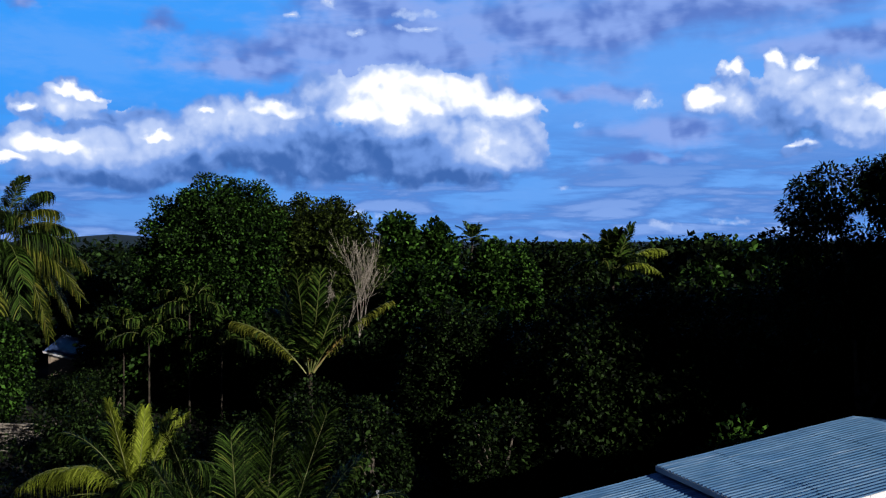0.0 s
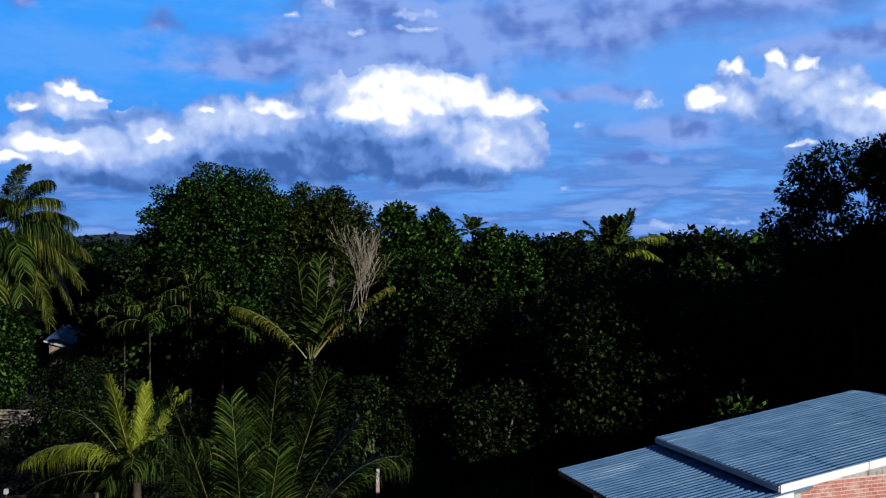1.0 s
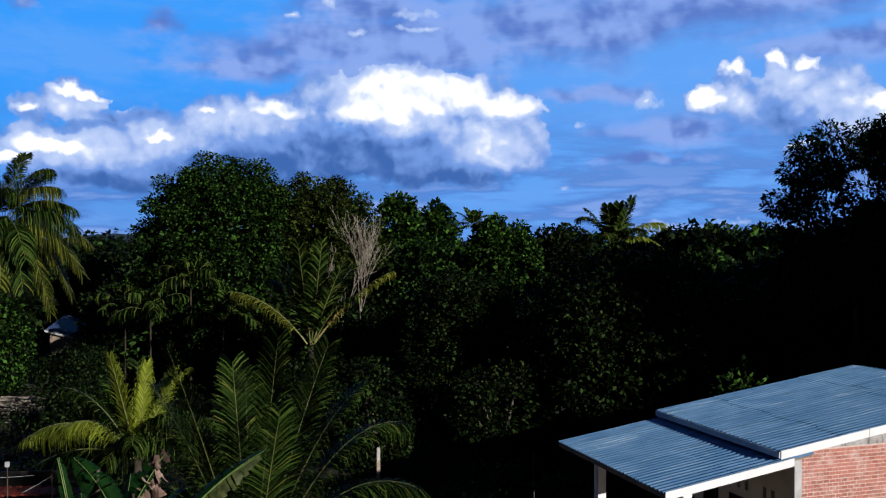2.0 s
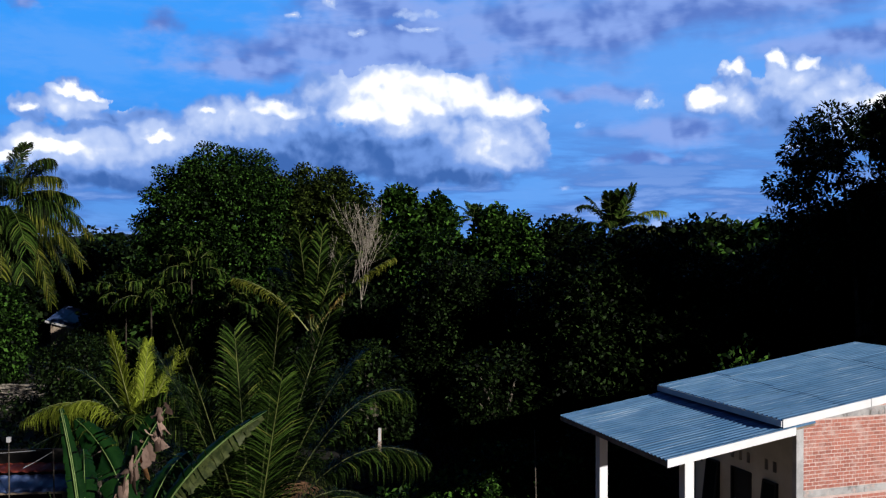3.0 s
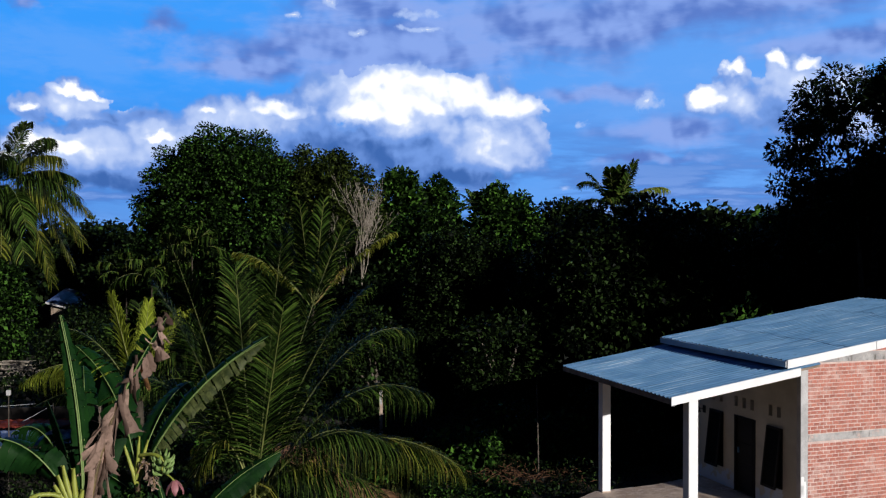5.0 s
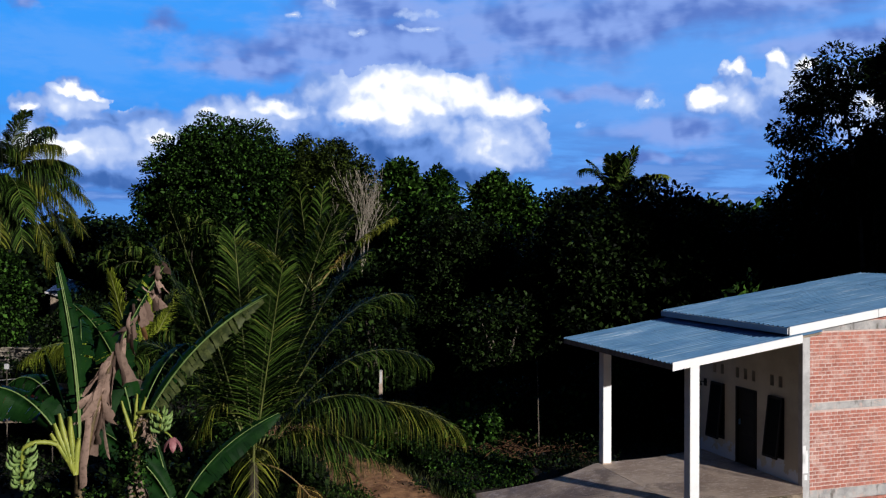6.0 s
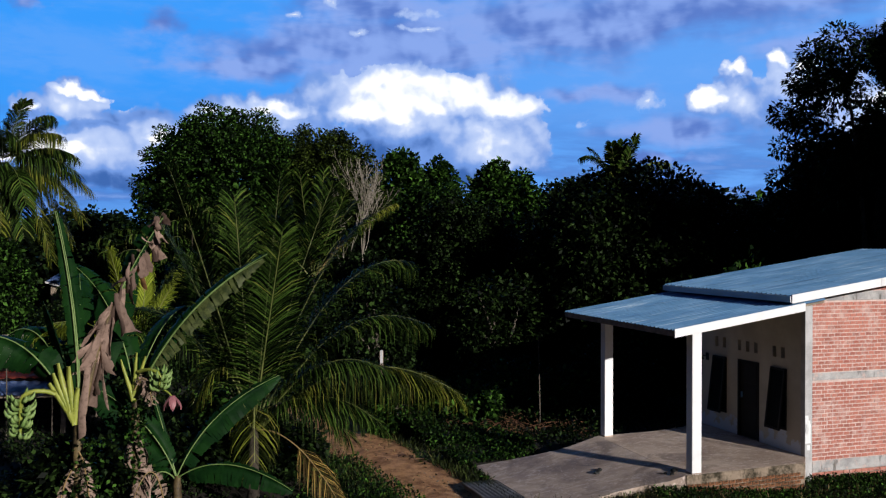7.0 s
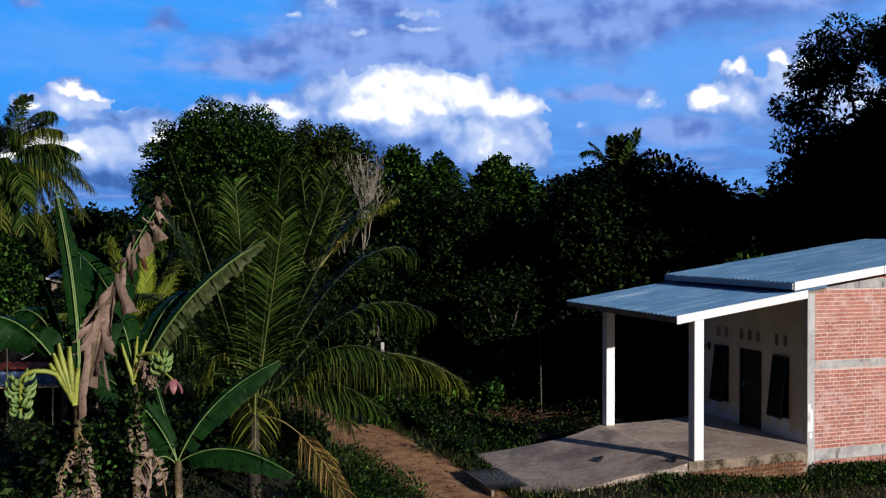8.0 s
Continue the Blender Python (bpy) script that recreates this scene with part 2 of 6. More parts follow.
def two_tone(name, a, b, scale, rough=0.8, metal=0.0, fine=60.0, strength=0.4, distance=0.01, detail=5.0, vary=0.0, spec=0.4):
    """A surface of two tones at a large and a small scale, with a fine relief."""
    def build(gr):
        p = where(gr)
        n1, n2 = gr.noise(p, scale, detail), gr.noise(p, fine, 4.0)
        f = gr.math("ADD", gr.math("MULTIPLY", n1, 0.7), gr.math("MULTIPLY", n2, 0.3))
        col = gr.mix(gr.ramp(f, 0.36, 0.64), a, b)
        if vary:
            col = gr.mix(gr.ramp(per_object(gr), 0, 1, 0, vary, False), col, tuple(v * 0.5 for v in a))
        return principled(gr, col, rough, metal, n2, strength, distance, spec)
    return material(name, build)


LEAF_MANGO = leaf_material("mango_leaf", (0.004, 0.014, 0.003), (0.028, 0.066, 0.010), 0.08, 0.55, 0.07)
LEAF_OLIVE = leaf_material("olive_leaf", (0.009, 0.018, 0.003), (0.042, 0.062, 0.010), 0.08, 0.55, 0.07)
# darker copy of the mango leaf with shade put into its colour
LEAF_SHADED = leaf_material("shaded_leaf", (0.003, 0.008, 0.002), (0.016, 0.031, 0.007), 0.06, 0.55, 0.07)
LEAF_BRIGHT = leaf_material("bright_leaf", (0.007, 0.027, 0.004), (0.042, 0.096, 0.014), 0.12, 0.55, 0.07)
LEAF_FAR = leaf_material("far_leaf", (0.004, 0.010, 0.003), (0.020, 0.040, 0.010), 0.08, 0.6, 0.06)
PALM_LEAF = leaf_material("palm_leaflet", (0.0018, 0.006, 0.0012), (0.032, 0.060, 0.010), 0.08, 0.55, 0.03, (0.14, 0.14, 0.03))
PALM_YELLOW = leaf_material("yellow_palm_leaflet", (0.42, 0.52, 0.05), (0.20, 0.24, 0.03), 0.20, 0.48, 0.10, (0.24, 0.24, 0.05))
PALM_OLIVE = leaf_material("olive_palm_leaflet", (0.030, 0.048, 0.006), (0.090, 0.100, 0.014), 0.12, 0.55, 0.03, (0.16, 0.12, 0.03))
PALM_GOLD = leaf_material("golden_palm_leaflet", (0.22, 0.24, 0.03), (0.12, 0.13, 0.02), 0.15, 0.5, 0.05, (0.24, 0.22, 0.05))
PALM_DARK = leaf_material("dark_palm_leaflet", (0.006, 0.016, 0.004), (0.032, 0.058, 0.012), 0.14, 0.50, 0.08)
MIDRIB = two_tone("banana_leaf_midrib", (0.12, 0.19, 0.05), (0.20, 0.28, 0.09), 5.0, 0.5)
PALM_DRY = leaf_material("dry_palm_leaflet", (0.12, 0.075, 0.02), (0.27, 0.18, 0.05), 0.2, 0.7, 0.2)
RACHIS = two_tone("palm_rachis", (0.16, 0.19, 0.05), (0.26, 0.26, 0.09), 4.0, 0.5)
RACHIS_GREEN = two_tone("green_rachis", (0.08, 0.10, 0.025), (0.16, 0.17, 0.05), 4.0, 0.5)
RACHIS_DRY = two_tone("dry_rachis", (0.24, 0.15, 0.06), (0.36, 0.25, 0.11), 4.0, 0.7)
GRASS = leaf_material("grass_blade", (0.014, 0.028, 0.006), (0.055, 0.075, 0.016), 0.2, 0.6, 0.2, (0.20, 0.16, 0.06))
STRAW = leaf_material("dry_grass_blade", (0.09, 0.07, 0.03), (0.22, 0.17, 0.08), 0.15, 0.7, 0.1)
BARK = two_tone("bark", (0.06, 0.05, 0.04), (0.16, 0.13, 0.10), 3.0, 0.9, 0.0, 30.0, 0.8, 0.03)
BARK_RED = two_tone("reddish_dry_stalk", (0.07, 0.028, 0.014), (0.24, 0.115, 0.055), 6.0, 0.9)
BARK_PALE = two_tone("pale_bark", (0.22, 0.19, 0.15), (0.38, 0.33, 0.27), 2.0, 0.85, 0.0, 25.0, 0.6, 0.02)
BARK_PALM = two_tone("palm_bark", (0.022, 0.017, 0.012), (0.070, 0.055, 0.038), 3.0, 0.9, 0.0, 18.0, 0.8, 0.02)
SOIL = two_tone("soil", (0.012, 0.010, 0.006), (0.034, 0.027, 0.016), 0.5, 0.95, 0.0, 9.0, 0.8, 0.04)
PATH = two_tone("dirt_track", (0.20, 0.085, 0.034), (0.54, 0.280, 0.125), 3.4, 0.95, 0.0, 22.0, 0.9, 0.03)
# the blue in these tones is distance haze put into the colour
HILL = two_tone("wooded_hill", (0.006, 0.020, 0.030), (0.010, 0.028, 0.040), 0.02, 0.95, 0.0, 0.1, 0.2, 1.0)
WHITE_PAINT = two_tone("white_paint", (0.80, 0.80, 0.80), (0.88, 0.88, 0.88), 2.5, 0.55, 0.0, 40.0, 0.15, 0.004)
CREAM = two_tone("cream_render", (0.50, 0.46, 0.38), (0.60, 0.56, 0.47), 1.2, 0.8, 0.0, 30.0, 0.25, 0.006)
def build_concrete(gr):
    p = where(gr)
    n1, n2 = gr.noise(p, 1.1, 6.0, 0.65), gr.noise(p, 35.0, 4.0)
    col = gr.mix(gr.ramp(n1, 0.34, 0.66), (0.34, 0.245, 0.190), (0.54, 0.420, 0.335))
    # trowel sweeps, scuffed pale flakes and damp stains
    sweep = gr.noise(gr.vmath("MULTIPLY", p, (1.6, 3.0, 1.0)), 1.6, 8.0, 0.75, 1.4)
    col = gr.mix(gr.ramp(sweep, 0.50, 0.62, 0.0, 0.8), col, (0.66, 0.54, 0.46))
    col = gr.mix(gr.ramp(gr.noise(p, 0.7, 5.0, 0.7, 0.6), 0.50, 0.66, 0.0, 0.7), col, (0.17, 0.125, 0.105))
    col = gr.mix(gr.ramp(gr.noise(p, 9.0, 6.0, 0.75), 0.57, 0.64, 0.0, 0.8), col, (0.62, 0.52, 0.45))
    return principled(gr, col, gr.ramp(n1, 0.3, 0.7, 0.55, 0.85), 0.0, n2, 0.5, 0.01, 0.4)


CONCRETE = material("concrete", build_concrete)
CONCRETE_PALE = two_tone("pale_concrete", (0.40, 0.39, 0.39), (0.56, 0.55, 0.55), 2.5, 0.9, 0.0, 35.0, 0.5, 0.01)


def build_beam(gr):
    p = where(gr)
    n, fine = gr.noise(p, 2.2, 6.0, 0.65), gr.noise(p, 40.0, 4.0)
    col = gr.mix(gr.ramp(n, 0.34, 0.66), (0.30, 0.29, 0.29), (0.52, 0.50, 0.49))
    col = gr.mix(gr.ramp(gr.noise(p, 5.0, 7.0, 0.75), 0.52, 0.66, 0.0, 0.85), col, (0.60, 0.44, 0.39))
    col = gr.mix(gr.ramp(gr.noise(gr.vmath("MULTIPLY", p, (3.0, 3.0, 1.0)), 1.3, 6.0, 0.7), 0.55, 0.68, 0.0, 0.8), col, (0.10, 0.09, 0.075))
    return principled(gr, col, 0.92, 0.0, fine, 0.7, 0.012, 0.3)


CONCRETE_BEAM = material("rough_beam_concrete", build_beam)
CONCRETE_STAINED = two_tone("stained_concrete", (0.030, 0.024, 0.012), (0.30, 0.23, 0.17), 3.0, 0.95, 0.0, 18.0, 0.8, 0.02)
MORTAR = two_tone("mortar", (0.56, 0.41, 0.37), (0.72, 0.57, 0.52), 4.0, 0.95, 0.0, 60.0, 0.6, 0.006)
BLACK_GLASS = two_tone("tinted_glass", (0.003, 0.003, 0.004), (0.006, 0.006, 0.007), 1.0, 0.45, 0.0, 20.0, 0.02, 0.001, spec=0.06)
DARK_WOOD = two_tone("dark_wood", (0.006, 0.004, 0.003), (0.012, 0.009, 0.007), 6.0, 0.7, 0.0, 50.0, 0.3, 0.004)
TIMBER = two_tone("weathered_timber", (0.20, 0.15, 0.11), (0.34, 0.27, 0.20), 5.0, 0.85, 0.0, 40.0, 0.5, 0.006)
RUST = two_tone("rusted_iron", (0.18, 0.030, 0.020), (0.34, 0.065, 0.040), 3.0, 0.7, 0.3, 30.0, 0.3, 0.004)
BLUE_SHEET = two_tone("blue_tarpaulin", (0.06, 0.10, 0.24), (0.10, 0.16, 0.34), 2.0, 0.4, 0.0, 20.0, 0.3, 0.01)
BANANA_GREEN = two_tone("banana_blade", (0.003, 0.016, 0.004), (0.008, 0.034, 0.006), 3.0, 0.5, 0.0, 45.0, 0.15, 0.004, spec=0.07)
BANANA_LIT = two_tone("lit_banana_blade", (0.020, 0.030, 0.008), (0.070, 0.082, 0.026), 9.0, 0.55, 0.0, 45.0, 0.2, 0.004, spec=0.14)
BANANA_RIB = two_tone("banana_midrib", (0.20, 0.24, 0.035), (0.32, 0.34, 0.06), 5.0, 0.45)
BANANA_DRY = two_tone("dry_banana_blade", (0.17, 0.115, 0.085), (0.36, 0.25, 0.195), 5.0, 0.85, 0.0, 40.0, 0.5, 0.01)


def build_withered(gr):
    r, n = island(gr), gr.noise(where(gr), 16.0, 5.0)
    col = gr.mix(r, (0.055, 0.032, 0.024), (0.40, 0.27, 0.21))
    col = gr.mix(gr.ramp(r, 0.90, 0.97, 0.0, 0.8), col, (0.34, 0.15, 0.03))
    col = gr.mix(gr.ramp(n, 0.48, 0.70, 0.0, 0.7), col, (0.09, 0.055, 0.04))
    return principled(gr, col, 0.85, 0.0, gr.noise(where(gr), 45.0, 4.0), 0.5, 0.01, 0.3)


WITHERED = material("withered_banana_blade", build_withered)
BANANA_FRUIT = two_tone("green_banana", (0.13, 0.22, 0.055), (0.23, 0.32, 0.10), 10.0, 0.5)
BANANA_BUD = two_tone("banana_blossom", (0.22, 0.08, 0.09), (0.34, 0.14, 0.15), 8.0, 0.5)
BANANA_STEM = two_tone("banana_stem", (0.05, 0.034, 0.018), (0.17, 0.12, 0.05), 6.0, 0.6)
DARK_FIXTURE = two_tone("dark_metal", (0.02, 0.02, 0.02), (0.04, 0.04, 0.04), 5.0, 0.5, 0.6)


def build_brick(gr):
    p = where(gr)
    n = gr.noise(p, 26.0, 5.0)
    col = gr.mix(per_object(gr), (0.36, 0.108, 0.080), (0.52, 0.190, 0.140))
    at = gr.nodes.new("ShaderNodeNewGeometry").outputs["Position"]
    mix_r = gr.math("FRACT", gr.math("ADD", gr.math("MULTIPLY", per_object(gr), 7.31), island(gr)))
    col = gr.mix(gr.ramp(mix_r, 0.5, 1.0, 0.0, 0.65), col, (0.27, 0.095, 0.075))
    col = gr.mix(gr.ramp(n, 0.45, 0.75, 0.0, 0.6), col, (0.52, 0.30, 0.23))
    # mortar smeared over the faces, and pale runs of lime
    col = gr.mix(gr.ramp(gr.noise(at, 2.3, 7.0, 0.7), 0.50, 0.68, 0.0, 0.75), col, (0.62, 0.42, 0.37))
    runs = gr.noise(gr.vmath("MULTIPLY", at, (9.0, 9.0, 0.9)), 1.0, 5.0, 0.65)
    col = gr.mix(gr.ramp(runs, 0.60, 0.74, 0.0, 0.6), col, (0.66, 0.56, 0.54))
    return principled(gr, col, 0.92, bump=gr.noise(p, 60.0, 4.0), strength=0.6, distance=0.006)


def build_roof(gr):
    p = where(gr)
    n = gr.noise(p, 1.1, 5.0)
    col = gr.mix(gr.ramp(n, 0.35, 0.65), (0.15, 0.34, 0.60), (0.22, 0.43, 0.70))
    col = gr.mix(gr.ramp(per_object(gr), 0.0, 1.0, 0.0, 0.25), col, (0.12, 0.28, 0.50))
    col = gr.mix(gr.ramp(gr.noise(p, 7.0, 6.0), 0.56, 0.80, 0.0, 0.5), col, (0.09, 0.18, 0.30))
    # dark and pale streaks paint the ribs' shade and shine into the colour
    runs = gr.noise(gr.vmath("MULTIPLY", p, (0.5, 30.0, 1.0)), 1.0, 4.0, 0.7)
    col = gr.mix(gr.ramp(runs, 0.50, 0.74, 0.0, 0.85), col, (0.05, 0.12, 0.23))
    col = gr.mix(gr.ramp(runs, 0.43, 0.30, 0.0, 0.9), col, (0.60, 0.78, 0.95))
    return principled(gr, col, gr.ramp(n, 0.3, 0.7, 0.32, 0.45), 0.3, gr.noise(p, 30.0, 3.0), 0.1, 0.004)


def build_facade(gr):
    p = where(gr)
    n1, n2 = gr.noise(p, 1.2, 5.0), gr.noise(p, 30.0, 4.0)
    col = gr.mix(gr.ramp(n1, 0.36, 0.64), (0.50, 0.46, 0.38), (0.60, 0.56, 0.47))
    split_z = gr.nodes.new("ShaderNodeSeparateXYZ")
    gr.links.new(p, split_z.inputs[0])
    # bare whitish filler where the paint has come off along the floor
    band = gr.math("ADD", split_z.outputs[2], gr.math("MULTIPLY", gr.math("SUBTRACT", gr.noise(p, 3.2, 6.0, 0.65), 0.5), 1.9))
    col = gr.mix(gr.ramp(band, 1.02, 0.94), col, (0.60, 0.66, 0.74))
    col = gr.mix(gr.ramp(gr.noise(p, 6.0, 6.0, 0.7), 0.60, 0.72, 0.0, 0.5), col, (0.36, 0.33, 0.28))
    return principled(gr, col, 0.85, bump=n2, strength=0.3, distance=0.006)


FACADE = material("flaking_cream_render", build_facade)
BRICK = material("brick", build_brick)
BRICK_OLD = two_tone("mossy_old_brick", (0.030, 0.022, 0.010), (0.46, 0.17, 0.075), 3.4, 0.95, 0.0, 24.0, 0.8, 0.012, vary=0.4)
ZINC = material("zinc_sheet", build_roof)


# ------------------------------------------------------------------ building blocks
def mesh_object(name, verts, faces, mat, parent=None, smooth=False, label=""):
    me = bpy.data.meshes.new(name)
    me.from_pydata([tuple(v) for v in verts], [], [tuple(f) for f in faces])
    me.materials.append(mat)
    if smooth:
        me.shade_smooth()
    ob = new(name, me)
    ob.parent = parent
    if label:
        ob["label"] = label
    return ob


def quads_object(name, verts, quads, mat, parent=None, label="", smooth=False):
    """Many quads from arrays: verts (n, 3), quads (m, 4)."""
    me = bpy.data.meshes.new(name)
    verts, quads = np.asarray(verts, dtype=np.float32), np.asarray(quads, dtype=np.int32)
    me.vertices.add(len(verts))
    me.vertices.foreach_set("co", verts.ravel())
    me.loops.add(quads.size)
    me.loops.foreach_set("vertex_index", quads.ravel())
    me.polygons.add(len(quads))
    me.polygons.foreach_set("loop_start", np.arange(0, quads.size, 4, dtype=np.int32))
    me.update(calc_edges=True)
    me.materials.append(mat)
    if smooth:
        me.shade_smooth()
    ob = new(name, me)
    ob.parent = parent
    if label:
        ob["label"] = label
    return ob


def part(name, bm, mat, parent, label="", smooth=False):
    me = bpy.data.meshes.new(name)
    bm.to_mesh(me)
    bm.free()
    me.materials.append(mat)
    if smooth:
        me.shade_smooth()
    ob = new(name, me)
    ob.parent = parent
    if label:
        ob["label"] = label
    return ob


def thing(name, x=0.0, y=0.0, z=0.0, turn=0.0, label="", category="", group="", kind=""):
    ob = new(name)
    ob.matrix_world = pose(x, y, z, 0, 0, turn)
    return tagged(ob, label, category, group, kind)


def box_bm(x0, x1, y0, y1, z0, z1, bevel=0.0):
    bm = bmesh.new()
    bmesh.ops.create_cube(bm, size=1.0, matrix=Matrix.Translation(((x0 + x1) / 2, (y0 + y1) / 2, (z0 + z1) / 2)) @ Matrix.Diagonal((x1 - x0, y1 - y0, z1 - z0, 1)))
    if bevel:
        bmesh.ops.bevel(bm, geom=bm.edges[:], offset=bevel, segments=1, affect="EDGES")
    return bm


def tube_arrays(points, radii, sides=7):
    """A tapered tube along points; returns verts and quads."""
    pts = [Vector(p) for p in points]
    verts, quads = [], []
    side = Vector((1, 0, 0))
    for i, p in enumerate(pts):
        t = (pts[min(i + 1, len(pts) - 1)] - pts[max(i - 1, 0)]).normalized()
        a = t.cross(side)
        if a.length < 0.1:
            a = t.cross(Vector((0, 1, 0)))
        a.normalize()
        b = t.cross(a)
        side = b.cross(t) if b.cross(t).length > 0.1 else side
        for k in range(sides):
            w = 2 * math.pi * k / sides
            verts.append(p + (a * math.cos(w) + b * math.sin(w)) * radii[i])
    for i in range(len(pts) - 1):
        for k in range(sides):
            m = (k + 1) % sides
            quads.append((i * sides + k, i * sides + m, (i + 1) * sides + m, (i + 1) * sides + k))
    return verts, quads


def tubes(name, runs, mat, parent, label="", sides=7):
    """Several tubes as one mesh: runs of (points, radii)."""
    verts, quads = [], []
    for points, radii in runs:
        v, q = tube_arrays(points, radii, sides)
        n = len(verts)
        verts += v
        quads += [tuple(i + n for i in f) for f in q]
    return mesh_object(name, verts, quads, mat, parent, True, label)


def bezier(a, b, c, n):
    a, b, c = Vector(a), Vector(b), Vector(c)
    return [a * (1 - t) ** 2 + b * 2 * t * (1 - t) + c * t * t for t in (i / (n - 1) for i in range(n))]


# ------------------------------------------------------------------ plants
def leaf_arrays(rng, at, out, length, width, droop=0.4):
    """Folded rhombic leaves at the places `at`, growing roughly along `out`."""
    n = len(at)
    d = out + rng.normal(0, 0.55, (n, 3))
    d[:, 2] -= droop
    d /= np.linalg.norm(d, axis=1, keepdims=True)
    up = rng.normal(0, 0.5, (n, 3)) + np.array([0, 0, 0.9])
    s = np.cross(d, up)
    s /= np.linalg.norm(s, axis=1, keepdims=True) + 1e-6
    nrm = np.cross(s, d)
    ln = length * rng.uniform(0.65, 1.25, (n, 1))
    wd = width * rng.uniform(0.7, 1.2, (n, 1))
    v = np.empty((n, 4, 3))
    v[:, 0] = at
    v[:, 1] = at + d * ln * 0.5 + s * wd * 0.5 + nrm * wd * 0.18
    v[:, 2] = at + d * ln - nrm * ln * 0.08
    v[:, 3] = at + d * ln * 0.5 - s * wd * 0.5 + nrm * wd * 0.18
    return v.reshape(-1, 3), np.arange(n * 4).reshape(n, 4)


def clump_points(rng, clumps, count, flat=0.8):
    """Places near the surface of clumps (x, y, z, r), and the way out of each."""
    c = np.asarray(clumps)
    w = c[:, 3] ** 2
    pick = rng.choice(len(c), count, p=w / w.sum())
    d = rng.normal(0, 1, (count, 3))
    d /= np.linalg.norm(d, axis=1, keepdims=True)
    r = c[pick, 3:4] * (1 - 0.55 * rng.random((count, 1)) ** 2)
    p = c[pick, :3] + d * r * np.array([1, 1, flat])
    return p, d


def crown_clumps(rng, cx, cy, cz, rx, ry, rz, n, r_lo, r_hi, even=False, square=2.2):
    """Clumps that fill an uneven dome."""
    rows = []
    for i in range(n):
        d = rng.normal(0, 1, 3)
        if even:
            h, a = 1 - 2 * (i + 0.5) / n, i * 2.39996
            d = np.array([math.sqrt(1 - h * h) * math.cos(a), math.sqrt(1 - h * h) * math.sin(a), h]) + 0.10 * d
        d /= (np.abs(d) ** square).sum() ** (1 / square)
        k = rng.uniform(0.76, 1.0) if i % 5 else rng.uniform(0.2, 0.7)
        r = rng.uniform(r_lo, r_hi)
        rows.append((cx + d[0] * max(rx - r * 0.7, 0.1) * k, cy + d[1] * max(ry - r * 0.7, 0.1) * k, cz + d[2] * max(rz - r * 0.7, 0.1) * k, r))
    return rows


def broad_tree(name, x, y, ground, top, bottom, radius, seed, mat=None, leaves=9000, leaf=0.22, clumps=40, clump=(0.18, 0.32), label="", trunk_mat=None, gaps=False, depth=1.0, group="", square=2.2):
    """A broad-leaved tree: tapered trunk, limbs that reach into the clumps, crown of leaves."""
    rng = np.random.default_rng(seed)
    tree = thing(name, x, y, ground, 0, label, "tree", group)
    rz = (top - bottom) / 2
    cz = (top + bottom) / 2 - ground
    rows = crown_clumps(rng, 0, 0, cz, radius, radius * depth, rz, clumps, radius * clump[0], radius * clump[1], even=clump[0] < 0.11, square=square)
    p, d = clump_points(rng, rows, leaves)
    v, q = leaf_arrays(rng, p, d, leaf, leaf * (0.46 if gaps else 0.70))
    if not gaps:
        inner = rng.normal(0, 1, (leaves // 5, 3))
        inner /= np.linalg.norm(inner, axis=1, keepdims=True)
        inner_at = inner * rng.uniform(0.55, 0.92, (leaves // 5, 1)) * np.array([radius, radius * depth, rz]) + np.array([0, 0, cz])
        v2, q2 = leaf_arrays(rng, inner_at, inner, min(leaf * 1.5, 0.6), min(leaf * 1.0, 0.42))
        v, q = np.concatenate([v, v2]), np.concatenate([q, q2 + len(v)])
        if radius > 2.5:
            deep = rng.normal(0, 1, (leaves // 14, 3))
            deep /= np.linalg.norm(deep, axis=1, keepdims=True)
            deep_at = deep * rng.uniform(0.45, 0.74, (leaves // 14, 1)) * np.array([radius, radius * depth, rz]) + np.array([0, 0, cz])
            v3, q3 = leaf_arrays(rng, deep_at, deep, min(leaf * 3.0, 0.66), min(leaf * 2.2, 0.5))
            v, q = np.concatenate([v, v3]), np.concatenate([q, q3 + len(v)])
    quads_object("crown", v, q, mat or LEAF_MANGO, tree)
    fork = Vector((rng.uniform(-0.2, 0.2), rng.uniform(-0.2, 0.2), max(cz - rz * 0.75, 0.8)))
    base_r = max(0.10, 0.035 * (top - ground))
    tubes("trunk", [([(0, 0, -0.3), fork * 0.5 + Vector((0.08, 0, 0)), fork], [base_r * 1.25, base_r, base_r * 0.8])], trunk_mat or BARK, tree)
    order = sorted(rows, key=lambda c: -c[3])[: (16 if gaps else 7)]
    for c in order:
        tip = Vector(c[:3])
        mid = fork.lerp(tip, 0.5) + Vector((rng.uniform(-0.3, 0.3), rng.uniform(-0.3, 0.3), 0.10 * (tip - fork).length))
        tubes("limb", [(bezier(fork, mid, tip, 6), np.linspace(base_r * (0.30 if gaps else 0.55), 0.02, 6))], trunk_mat or BARK, tree, sides=6)
    return tree


